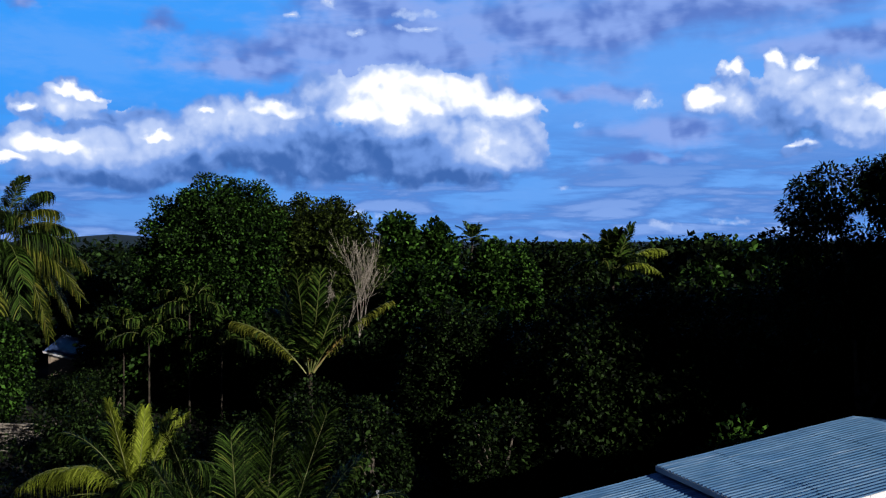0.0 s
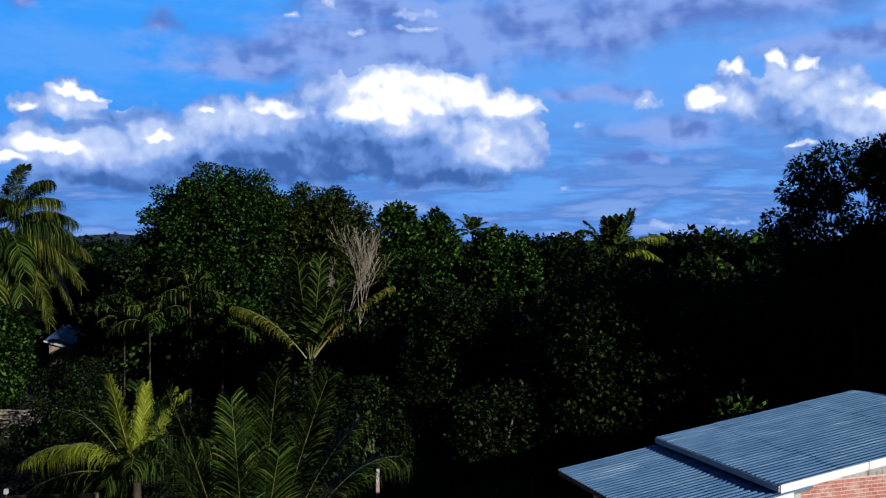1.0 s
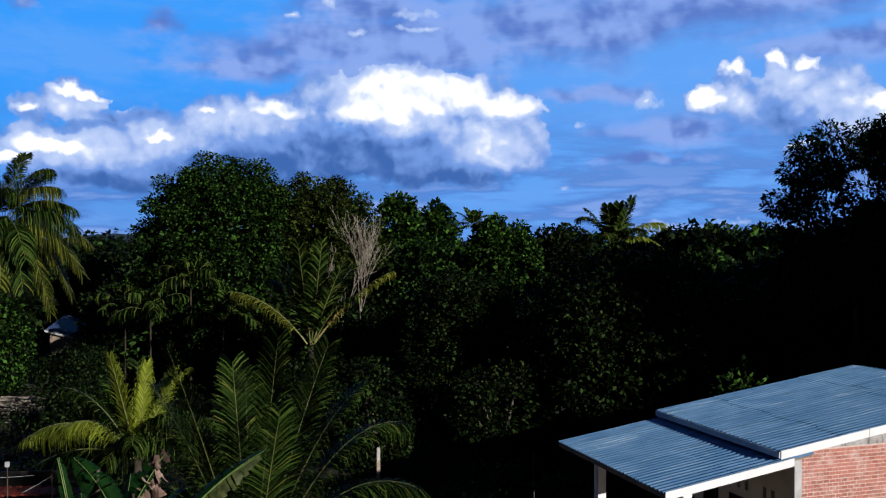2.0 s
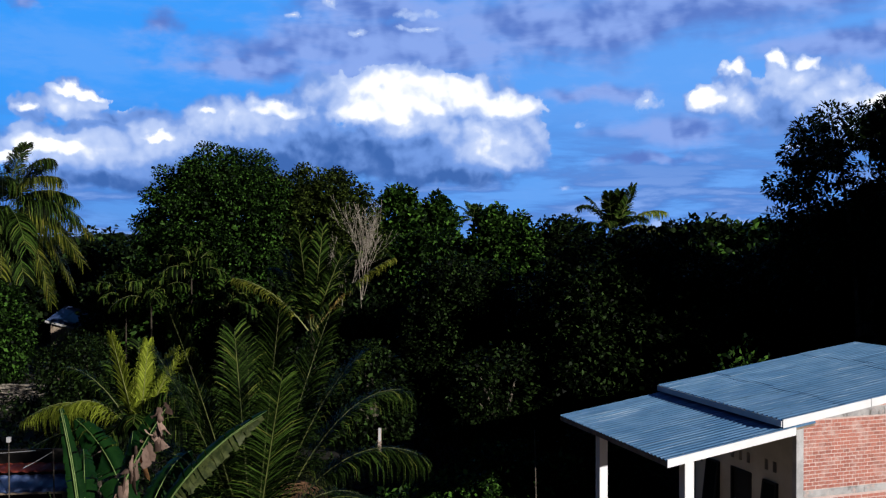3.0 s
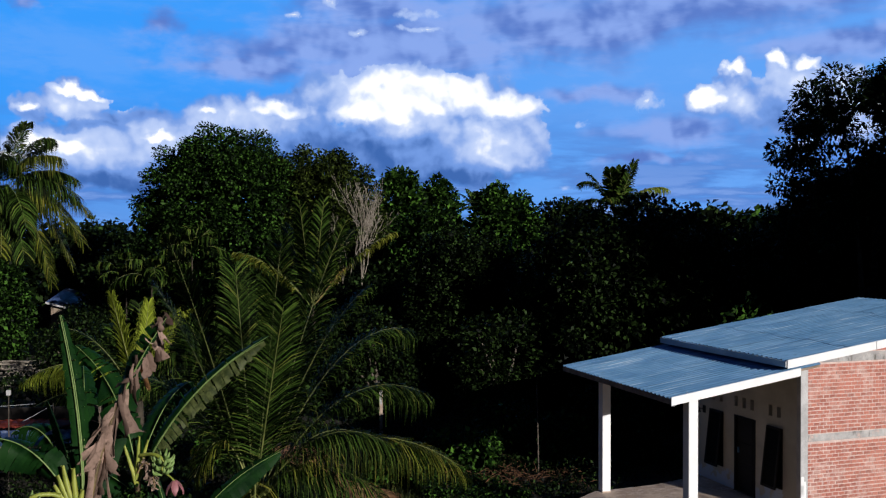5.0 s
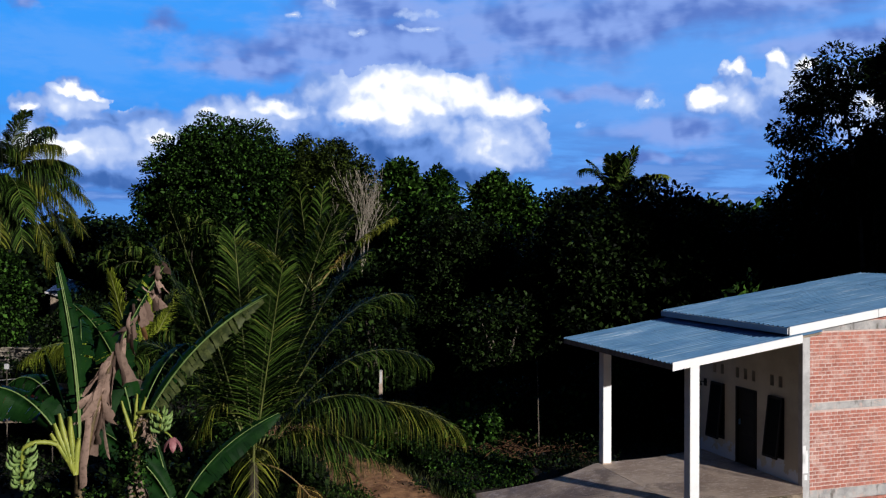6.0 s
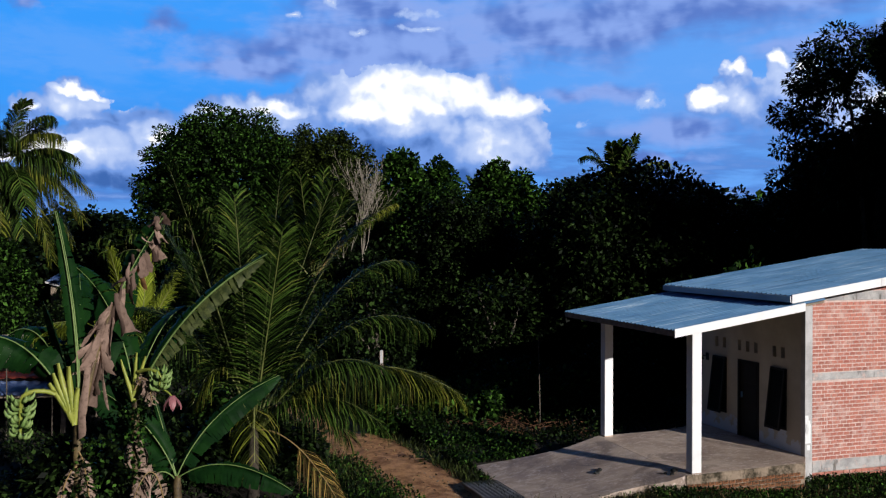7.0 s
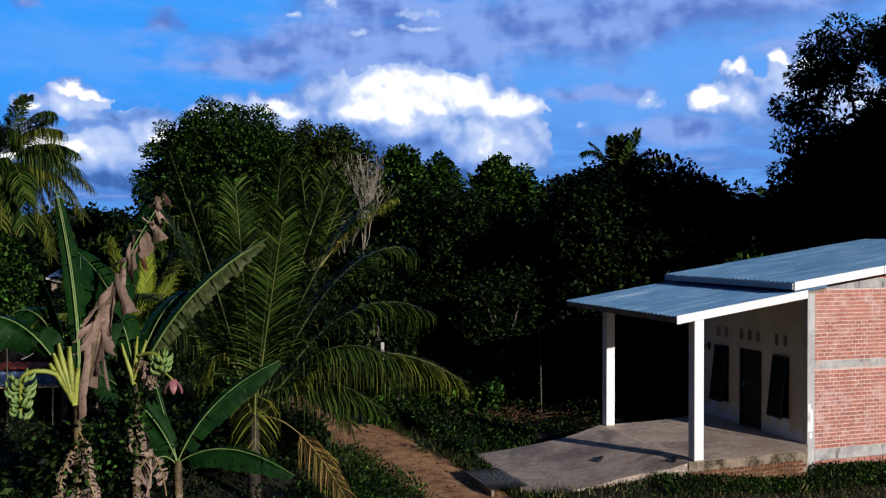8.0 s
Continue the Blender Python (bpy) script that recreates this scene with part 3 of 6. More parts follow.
def frond(parent, rng, base, control, tip, leaflet, mat, rib_mat, pairs=46, width=0.05, hang=0.5, rib=0.03, start=0.14, name="frond", spread=0.82):
    """A feather leaf along a bent rachis from base to tip; leaflets in two rows, hanging with their weight."""
    pts = bezier(base, control, tip, 14)
    rach = tubes("rachis", [(pts, np.linspace(rib, rib * 0.18, 14))], rib_mat, None, sides=5)
    verts, quads = [], []
    P = np.array([tuple(p) for p in pts])
    for i in range(pairs):
        t = start + (1 - start) * (i + 0.5) / pairs
        f = t * 13
        k = min(int(f), 12)
        at = P[k] + (P[k + 1] - P[k]) * (f - k)
        tan = P[k + 1] - P[k]
        tan = tan / np.linalg.norm(tan)
        lat = np.cross(tan, (0, 0, 1.0))
        lat /= np.linalg.norm(lat) + 1e-6
        nrm = np.cross(lat, tan)
        size = leaflet * (0.45 + 0.75 * math.sin(math.pi * min(1.0, 0.18 + 0.80 * t)) ** 0.8) * rng.uniform(0.88, 1.1)
        for s in (-1, 1):
            if rng.random() < 0.03:
                continue
            d = lat * s * spread + tan * (0.46 + 0.48 * t) + nrm * rng.uniform(0.02, 0.26) + rng.normal(0, 0.025, 3)
            d = d / np.linalg.norm(d)
            w = np.cross(d, nrm)
            w = w / (np.linalg.norm(w) + 1e-6) * width * 0.5
            sag = hang * rng.uniform(0.78, 1.22) * (0.50 + 1.10 * (1 - abs(tan[2])))
            a = at
            b = at + d * size * 0.45 + np.array([0, 0, -0.10 * sag * size])
            c = at + d * size * (0.80 - 0.10 * sag) + np.array([0, 0, -0.36 * sag * size])
            e = at + d * size * (0.97 - 0.25 * sag) + np.array([0, 0, -0.68 * sag * size])
            n = len(verts)
            verts += [a - w * 0.4, a + w * 0.4, b - w, b + w, c - w * 0.7, c + w * 0.7, e - w * 0.08, e + w * 0.08]
            quads += [(n, n + 1, n + 3, n + 2), (n + 2, n + 3, n + 5, n + 4), (n + 4, n + 5, n + 7, n + 6)]
    ob = quads_object(name, verts, quads, mat, parent)
    rach.parent = ob
    return ob


def palm(name, x, y, ground, crown_z, fronds, seed, leaflet, mat, dry=(), trunk=0.16, pairs=44, width=0.05, lean=(0, 0), label="", rib=0.03, hang=0.55, group="", yellow=(), bright=None):
    """A palm: ringed trunk up to the crown and one feather leaf per row (dx, dy, dz of the tip, lift of the arch)."""
    rng = np.random.default_rng(seed)
    tree = thing(name, x, y, ground, 0, label, "palm tree", group)
    h = crown_z - ground
    pts = bezier((lean[0], lean[1], -0.3), (lean[0] * 0.3, lean[1] * 0.3, h * 0.6), (0, 0, h), 16)
    tubes("trunk", [(pts, [trunk * (1.25 - 0.45 * i / 15) * (1.06 if i % 2 else 0.97) for i in range(16)])], BARK_PALM, tree, sides=9)
    for i, (dx, dy, dz, lift, *own) in enumerate(fronds):
        size = math.sqrt(dx * dx + dy * dy + dz * dz)
        base = Vector((0.05 * dx, 0.05 * dy, h + 0.03 * dz))
        tip = Vector((dx, dy, h + dz))
        ctl = base.lerp(tip, 0.48) + Vector((0, 0, lift * size))
        gone = i in dry
        scale, start, count, opening = (*own, *(1.0, 0.14, pairs, 0.82)[len(own):])
        frond(tree, rng, base, ctl, tip, leaflet * scale * min(1.0, 0.55 + size / 9), PALM_DRY if gone else ((bright or PALM_YELLOW) if i in yellow else mat), RACHIS_DRY if gone else (RACHIS if i in yellow or mat is PALM_YELLOW else RACHIS_GREEN), count, width, hang * (1.1 if gone else 1.0), rib, start, spread=opening)
    return tree


def ring_of_fronds(rng, n, length, spread=(0.1, 0.95), full=2 * math.pi, start=0.0):
    """Tip rows for a full crown, from upright young leaves to hanging old ones."""
    rows = []
    for i in range(n):
        a = start + i * 2.39996
        k = i / max(n - 1, 1)
        el = math.radians(78 - 105 * (spread[0] + (spread[1] - spread[0]) * k))
        ln = length * rng.uniform(0.88, 1.08) * (0.85 + 0.15 * k)
        rows.append((ln * math.cos(el) * math.cos(a), ln * math.cos(el) * math.sin(a), ln * math.sin(el), 0.16 + 0.12 * k))
    return rows

# ------------------------------------------------------------------ ground
def ground_z(x, y):
    """The lie of the land: level by the house, falling gently towards the woods."""
    far = min(max((y - 26) / 30, 0.0), 1.0)
    roll = 0.10 * noise.noise((x * 0.23, y * 0.23, 0.0)) + 0.25 * noise.noise((x * 0.05, y * 0.05, 3.0)) * min(1.0, max(0.0, (y - 24) / 20))
    u, v = (x - 8.14) * 0.951 + (y - 20.85) * 0.309, (y - 20.85) * 0.951 - (x - 8.14) * 0.309
    mound = 0.28 * math.exp(-(((u + 4.3) / 2.2) ** 2) - ((v + 1.1) / 1.3) ** 2)
    return 0.10 - 1.1 * far * far * (3 - 2 * far) + roll + mound


def build_ground():
    xs = sorted({*[-2500, -1200, -600, -300, -160, -100, 100, 160, 300, 600, 1200, 2500], *[i * 1.0 for i in range(-70, 71)]})
    ys = sorted({*[-2500, -1200, -600, -300, -120, -60, -30, 120, 160, 240, 400, 700, 1200, 2500, 3500], *[i * 1.0 for i in range(-16, 91)]})
    verts = [(x, y, ground_z(x, y) if -80 < x < 80 and -20 < y < 100 else -0.95) for y in ys for x in xs]
    n = len(xs)
    faces = [(j * n + i, j * n + i + 1, (j + 1) * n + i + 1, (j + 1) * n + i) for j in range(len(ys) - 1) for i in range(n - 1)]
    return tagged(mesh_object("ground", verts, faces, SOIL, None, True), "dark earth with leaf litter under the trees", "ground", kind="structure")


build_ground()


def track_mid(t):
    """The middle of the dirt track, from near the camera's foot to the palm grove."""
    return bezier((3.0, 11.0, 0), (1.4, 17.5, 0), (-5.6, 31.0, 0), 101)[int(t * 100)]


def build_track():
    verts, faces = [], []
    n, m = 60, 9
    for i in range(n + 1):
        t = i / n
        p, q = track_mid(t), track_mid(min(t + 0.01, 1.0))
        r = track_mid(max(t - 0.01, 0.0))
        d = (q - r).normalized()
        s = Vector((d.y, -d.x, 0))
        half = 0.95 + 0.12 * math.sin(i * 0.9) + 0.08 * math.sin(i * 2.3)
        for k in range(m):
            w = (k / (m - 1) - 0.5) * 2
            at = p + s * w * half
            rut = -0.05 * math.exp(-((abs(w) - 0.55) / 0.18) ** 2)
            edge = -0.05 if abs(w) > 0.99 else 0.0
            verts.append((at.x, at.y, ground_z(at.x, at.y) + 0.06 + rut + edge + 0.012 * noise.noise((at.x * 5, at.y * 5, 0))))
    for i in range(n):
        for k in range(m - 1):
            faces.append((i * m + k, i * m + k + 1, (i + 1) * m + k + 1, (i + 1) * m + k))
    return tagged(mesh_object("dirt_track", verts, faces, PATH, None, True), "bare reddish-brown dirt track with worn ruts", "road", kind="structure")


build_track()


def build_hills():
    """A low wooded ridge on the horizon."""
    rng = np.random.default_rng(5)
    verts, faces = [], []
    n = 90
    for i in range(n + 1):
        a = math.radians(-75 + 150 * i / n)
        h = 15 * max(0.0, math.exp(-((math.degrees(a) + 20.0) / 3.0) ** 2)) + 9 + rng.uniform(-1.2, 1.2)
        for r, z in ((1700, -2.0), (1800, h), (2000, h * 0.9), (2300, -2.0)):
            verts.append((r * math.sin(a), r * math.cos(a), z))
    for i in range(n):
        for k in range(3):
            faces.append((i * 4 + k, (i + 1) * 4 + k, (i + 1) * 4 + k + 1, i * 4 + k + 1))
    return tagged(mesh_object("distant_hills", verts, faces, HILL, None, True), "low wooded hills far off on the horizon", "hill", kind="structure")


build_hills()

# ------------------------------------------------------------------ the brick house
HOUSE = thing("brick_house", 8.14, 20.85, 0.0, 18.0, "unfinished red brick house with zinc roof and open porch", "house")
FLOOR, LONG, DEEP = 0.68, 11.4, 4.07
SLOPE, PORCH_SLOPE = 0.14, 0.147
RIDGE = 5.75


def main_roof_z(u):
    return 4.42 + SLOPE * (min(u, 2 * RIDGE - u) + 0.9)


def porch_roof_z(u):
    return 3.76 + PORCH_SLOPE * (u + 3.85)


def slanted_box(u0, u1, v0, v1, lift0, lift1, height, step=None):
    """A board whose underside and top follow a roof line."""
    us = [u0, *[u for u in (step or []) if u0 < u < u1], u1]
    bm = bmesh.new()
    rings = []
    for u in us:
        z = height(u)
        rings.append([bm.verts.new(c) for c in ((u, v0, z + lift0), (u, v1, z + lift0), (u, v1, z + lift1), (u, v0, z + lift1))])
    for a, b in zip(rings, rings[1:]):
        for k in range(4):
            bm.faces.new((a[k], a[(k + 1) % 4], b[(k + 1) % 4], b[k]))
    bm.faces.new(rings[0])
    bm.faces.new(rings[-1][::-1])
    bmesh.ops.recalc_face_normals(bm, faces=bm.faces[:])
    return bm


def wall_with_holes(name, holes, length, z0, z1, thick, mat, parent, label=""):
    """A wall along v at u = 0 (thickness towards +u), with rectangular openings through it."""
    vs = sorted({0.0, length, *[h[0] for h in holes], *[h[1] for h in holes]})
    zs = sorted({z0, z1, *[h[2] for h in holes], *[h[3] for h in holes]})
    solid = {}
    for i in range(len(vs) - 1):
        for j in range(len(zs) - 1):
            cv, cz = (vs[i] + vs[i + 1]) / 2, (zs[j] + zs[j + 1]) / 2
            solid[i, j] = not any(h[0] < cv < h[1] and h[2] < cz < h[3] for h in holes)
    verts, faces, index = [], [], {}

    def vert(u, v, z):
        if (u, v, z) not in index:
            index[u, v, z] = len(verts)
            verts.append((u, v, z))
        return index[u, v, z]

    for (i, j), full in solid.items():
        if not full:
            continue
        a, b, c, d = vs[i], vs[i + 1], zs[j], zs[j + 1]
        faces.append((vert(0, a, c), vert(0, a, d), vert(0, b, d), vert(0, b, c)))
        faces.append((vert(thick, a, c), vert(thick, b, c), vert(thick, b, d), vert(thick, a, d)))
        for di, dj, quad in ((-1, 0, ((a, c), (a, d))), (1, 0, ((b, d), (b, c))), (0, -1, ((b, c), (a, c))), (0, 1, ((a, d), (b, d)))):
            if not solid.get((i + di, j + dj), False):
                (p, q), (r, s) = quad
                faces.append((vert(0, p, q), vert(thick, p, q), vert(thick, r, s), vert(0, r, s)))
    return mesh_object(name, verts, faces, mat, parent, False, label)


# facade under the porch: a door between two top-hung windows, slots for air above
WINDOWS = [(0.62, 1.15), (2.95, 3.49)]
DOOR = (1.63, 2.48)
WIN_Z = (1.15, 2.60)
SLOTS = [0.76, 1.07, 1.77, 2.09, 2.42, 3.06, 3.39]
facade_holes = [(a, b, *WIN_Z) for a, b in WINDOWS] + [(*DOOR, FLOOR, 2.62)] + [(c - 0.068, c + 0.068, 2.84, 3.10) for c in SLOTS]
wall_with_holes("front_wall", facade_holes, DEEP, FLOOR, 4.25, 0.14, FACADE, HOUSE, "cream rendered wall, stained near the floor")
# near-black sheet added behind the openings in place of the room's shade
part("backing_wall", box_bm(0.34, 0.44, 0.145, DEEP - 0.145, FLOOR, 4.4), DARK_WOOD, HOUSE, "dark sheet in place of the shade in the front room")
part("rear_wall", box_bm(0.02, LONG, DEEP - 0.14, DEEP, 0.1, 4.30), CREAM, HOUSE)
part("end_wall", box_bm(LONG - 0.14, LONG, 0.15, DEEP - 0.15, 0.1, 4.30), CREAM, HOUSE)
part("room_floor", box_bm(0.15, LONG - 0.15, 0.15, DEEP - 0.15, 0.1, FLOOR - 0.01), CONCRETE, HOUSE)


def awning_window(v0, v1):
    """A dark glazed sash, hung at the top and pushed open at the bottom."""
    z0, z1 = WIN_Z
    win = part("window", box_bm(-0.02, 0.10, v0 - 0.0, v0 + 0.04, z0, z1), DARK_WOOD, HOUSE, "dark top-hung window standing open")
    part("frame", box_bm(-0.02, 0.10, v1 - 0.04, v1, z0, z1), DARK_WOOD, win)
    part("frame", box_bm(-0.02, 0.10, v0 + 0.04, v1 - 0.04, z0, z0 + 0.04), DARK_WOOD, win)
    part("frame", box_bm(-0.02, 0.10, v0 + 0.04, v1 - 0.04, z1 - 0.04, z1), DARK_WOOD, win)
    tilt = Matrix.Translation((-0.03, 0, z1)) @ Matrix.Rotation(radians(6.8), 4, "Y") @ Matrix.Translation((0, 0, -z1))
    pane = box_bm(-0.012, 0.0, v0 + 0.05, v1 - 0.05, z0 + 0.05, z1 - 0.05)
    bmesh.ops.transform(pane, matrix=tilt, verts=pane.verts)
    part("pane", pane, BLACK_GLASS, win)
    for a, b, c, d in ((v0, v0 + 0.05, z0, z1), (v1 - 0.05, v1, z0, z1), (v0 + 0.05, v1 - 0.05, z0, z0 + 0.05), (v0 + 0.05, v1 - 0.05, z1 - 0.05, z1)):
        rail = box_bm(-0.03, 0.01, a, b, c, d)
        bmesh.ops.transform(rail, matrix=tilt, verts=rail.verts)
        part("sash_rail", rail, DARK_WOOD, win)
    # dark sheet fills the opening, standing in for the shade inside
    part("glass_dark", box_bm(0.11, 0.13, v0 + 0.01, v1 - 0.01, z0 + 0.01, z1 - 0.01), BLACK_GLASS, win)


for pair in WINDOWS:
    awning_window(*pair)
door = part("door", box_bm(0.05, 0.09, DOOR[0] + 0.05, DOOR[1] - 0.05, FLOOR + 0.01, 2.57, 0.004), DARK_WOOD, HOUSE, "dark stained wooden front door, shut")
for a, b, c, d in ((DOOR[0], DOOR[0] + 0.05, FLOOR, 2.62), (DOOR[1] - 0.05, DOOR[1], FLOOR, 2.62), (DOOR[0] + 0.05, DOOR[1] - 0.05, 2.57, 2.62)):
    part("door_frame", box_bm(-0.015, 0.13, a, b, c, d), DARK_WOOD, door)
for k in range(3):
    z = FLOOR + 0.16 + k * 0.60
    part("door_panel", box_bm(0.035, 0.052, DOOR[0] + 0.16, DOOR[1] - 0.16, z, z + 0.5, 0.01), DARK_WOOD, door)
part("handle", box_bm(0.0, 0.05, DOOR[1] - 0.14, DOOR[1] - 0.11, 1.66, 1.80, 0.006), ZINC, door)

# porch: raised floor, sloping apron, two posts, corner pier
def prism(outline, z_top, z_low):
    """A slab with the given outline; z_top may be a function of (u, v)."""
    bm = bmesh.new()
    high = z_top if callable(z_top) else (lambda u, v: z_top)
    top = [bm.verts.new((u, v, high(u, v))) for u, v in outline]
    low = [bm.verts.new((u, v, z_low)) for u, v in outline]
    bm.faces.new(top)
    for i in range(len(outline)):
        j = (i + 1) % len(outline)
        bm.faces.new((top[j], top[i], low[i], low[j]))
    bm.faces.new(low[::-1])
    bmesh.ops.recalc_face_normals(bm, faces=bm.faces[:])
    return bm


def slab_edge_v(u):
    """The front edge of the porch slab, which runs a little askew to the wall."""
    return -0.61 + 0.17 * (u + 3.5) / 3.1


part("porch_floor", prism([(-3.50, slab_edge_v(-3.5)), (-0.36, slab_edge_v(-0.36)), (-0.002, -0.03), (-0.002, 3.95), (-1.8, 3.50), (-3.50, 3.42)], FLOOR, 0.05), CONCRETE, HOUSE, "smooth grey concrete porch floor")
edge = [(-3.502, -0.61), (-3.96, -0.66), (-4.5, -0.50), (-5.0, -0.43), (-5.5, -0.45), (-6.0, -0.36), (-6.45, -0.10), (-6.78, 0.18), (-6.86, 0.9), (-6.80, 1.6), (-6.84, 2.4), (-6.92, 3.1), (-6.84, 3.62), (-6.4, 3.50), (-5.9, 3.36), (-5.2, 3.22), (-4.6, 3.16), (-4.0, 3.28), (-3.502, 3.42)]
apron = prism(edge, lambda u, v: FLOOR - 0.003 - 0.57 * (-u - 3.5) / 3.35, -0.2)
part("apron", apron, CONCRETE, HOUSE, "sloping cracked concrete apron")
for v in (-0.50, 3.36):
    post = part("porch_post", box_bm(-3.37, -3.14, v - 0.115, v + 0.115, FLOOR - 0.01, porch_roof_z(-3.25) - 0.02, 0.008), WHITE_PAINT, HOUSE, "square white painted post")
    part("post_foot", box_bm(-3.375, -3.135, v - 0.12, v + 0.12, FLOOR, FLOOR + 0.03, 0.004), CONCRETE, post)
part("corner_pier", box_bm(-0.004, 0.20, -0.012, 0.136, 0.05, 4.44, 0.006), CONCRETE_PALE, HOUSE, "grey concrete corner pier with patches of white")

# long gable-side wall of exposed brick, in front of the mortar
wall = part("brick_wall", slanted_box(0.20, LONG, 0.004, 0.14, -4.3, -0.095, main_roof_z, [RIDGE]), MORTAR, HOUSE, "exposed red brick wall with rough pale mortar")
part("ring_beam", box_bm(0.20, LONG, -0.012, 0.02, 2.41, 2.58, 0.006), CONCRETE_BEAM, HOUSE, "pale concrete tie beam")
part("ground_beam", box_bm(0.20, LONG, -0.02, 0.02, 0.30, 0.56, 0.008), CONCRETE_BEAM, HOUSE, "stained concrete ground beam")
part("top_beam", box_bm(0.20, LONG, -0.010, 0.02, 4.24, 4.45, 0.006), CONCRETE_BEAM, HOUSE, "grey concrete ring beam under the gable")


def corrugated(name, u0, u1, v0, v1, height, parent, lift=0.0, pitch=0.165, depth=0.036, mat=None):
    """A corrugated sheet, waves running down the slope."""
    n = max(2, int((v1 - v0) / pitch * 8))
    us = [u0, u1]
    verts, faces = [], []
    for u in us:
        for k in range(n + 1):
            v = v0 + (v1 - v0) * k / n
            verts.append((u, v, height(u) + lift + depth * (max(0.0, math.sin(2 * math.pi * v / pitch)) ** 1.5 - 0.4)))
    for i in range(1):
        for k in range(n):
            a = i * (n + 1) + k
            faces.append((a, a + 1, a + n + 2, a + n + 1))
    m = len(verts)
    verts += [(x, y, z - 0.002) for x, y, z in verts]
    faces += [tuple(m + i for i in f[::-1]) for f in faces]
    return mesh_object(name, verts, faces, mat or ZINC, parent, True)


main_roof = part("main_roof", slanted_box(-0.84, 2 * RIDGE + 0.84, -0.60, DEEP + 0.42, -0.085, -0.035, main_roof_z, [RIDGE]), TIMBER, HOUSE, "low-pitched roof of overlapping corrugated zinc sheets")
row_v = np.linspace(-0.64, DEEP + 0.46, 7)
for i, (a, b) in enumerate(zip(row_v, row_v[1:])):
    for j, (c, d) in enumerate(((-0.90, 0.86 + 0.12 * (i % 2)), (0.80 + 0.12 * (i % 2), 2.50), (2.45, 4.15 - 0.15 * (i % 3)), (4.10 - 0.15 * (i % 3), RIDGE + 0.02))):
        corrugated("roof_sheet", c, d, a - 0.02, b + 0.02, main_roof_z, main_roof, 0.004 * (j % 2) + 0.003 * (i % 2) + 0.006 * j)
        corrugated("roof_sheet", 2 * RIDGE - d + 0.02, 2 * RIDGE - c, a - 0.02, b + 0.02, main_roof_z, main_roof, 0.004 * (j % 2) + 0.003 * (i % 2) + 0.006 * j)
for a, b in ((-0.90, 1.52), (1.535, 4.0), (4.015, RIDGE)):
    part("fascia", slanted_box(a, b, -0.675, -0.645, -0.175, 0.012, main_roof_z), WHITE_PAINT, main_roof, "white painted fascia board")
part("fascia", slanted_box(RIDGE + 0.004, 2 * RIDGE + 0.9, -0.675, -0.645, -0.175, 0.012, main_roof_z), WHITE_PAINT, main_roof)
part("eave_board", slanted_box(-0.93, -0.902, -0.64, DEEP + 0.46, -0.15, -0.012, main_roof_z), WHITE_PAINT, main_roof, "grey-white eave board")
porch_roof = part("porch_roof", slanted_box(-3.78, 0.0, -0.62, DEEP + 0.44, -0.085, -0.035, porch_roof_z), TIMBER, HOUSE, "lean-to porch roof of corrugated zinc")
for i, (a, b) in enumerate(zip(row_v, row_v[1:])):
    for j, (c, d) in enumerate(((-3.88, -2.0 + 0.1 * (i % 2)), (-2.05 + 0.1 * (i % 2), -0.01))):
        corrugated("roof_sheet", c, d, a - 0.04, b, porch_roof_z, porch_roof, 0.004 * j + 0.003 * (i % 2))
part("fascia", slanted_box(-3.85, -0.575, -0.705, -0.675, -0.165, 0.014, porch_roof_z), WHITE_PAINT, porch_roof, "white painted fascia board")
part("eave_board", slanted_box(-3.86, -3.832, -0.672, DEEP + 0.46, -0.14, -0.012, porch_roof_z), TIMBER, porch_roof, "plain timber eave board")

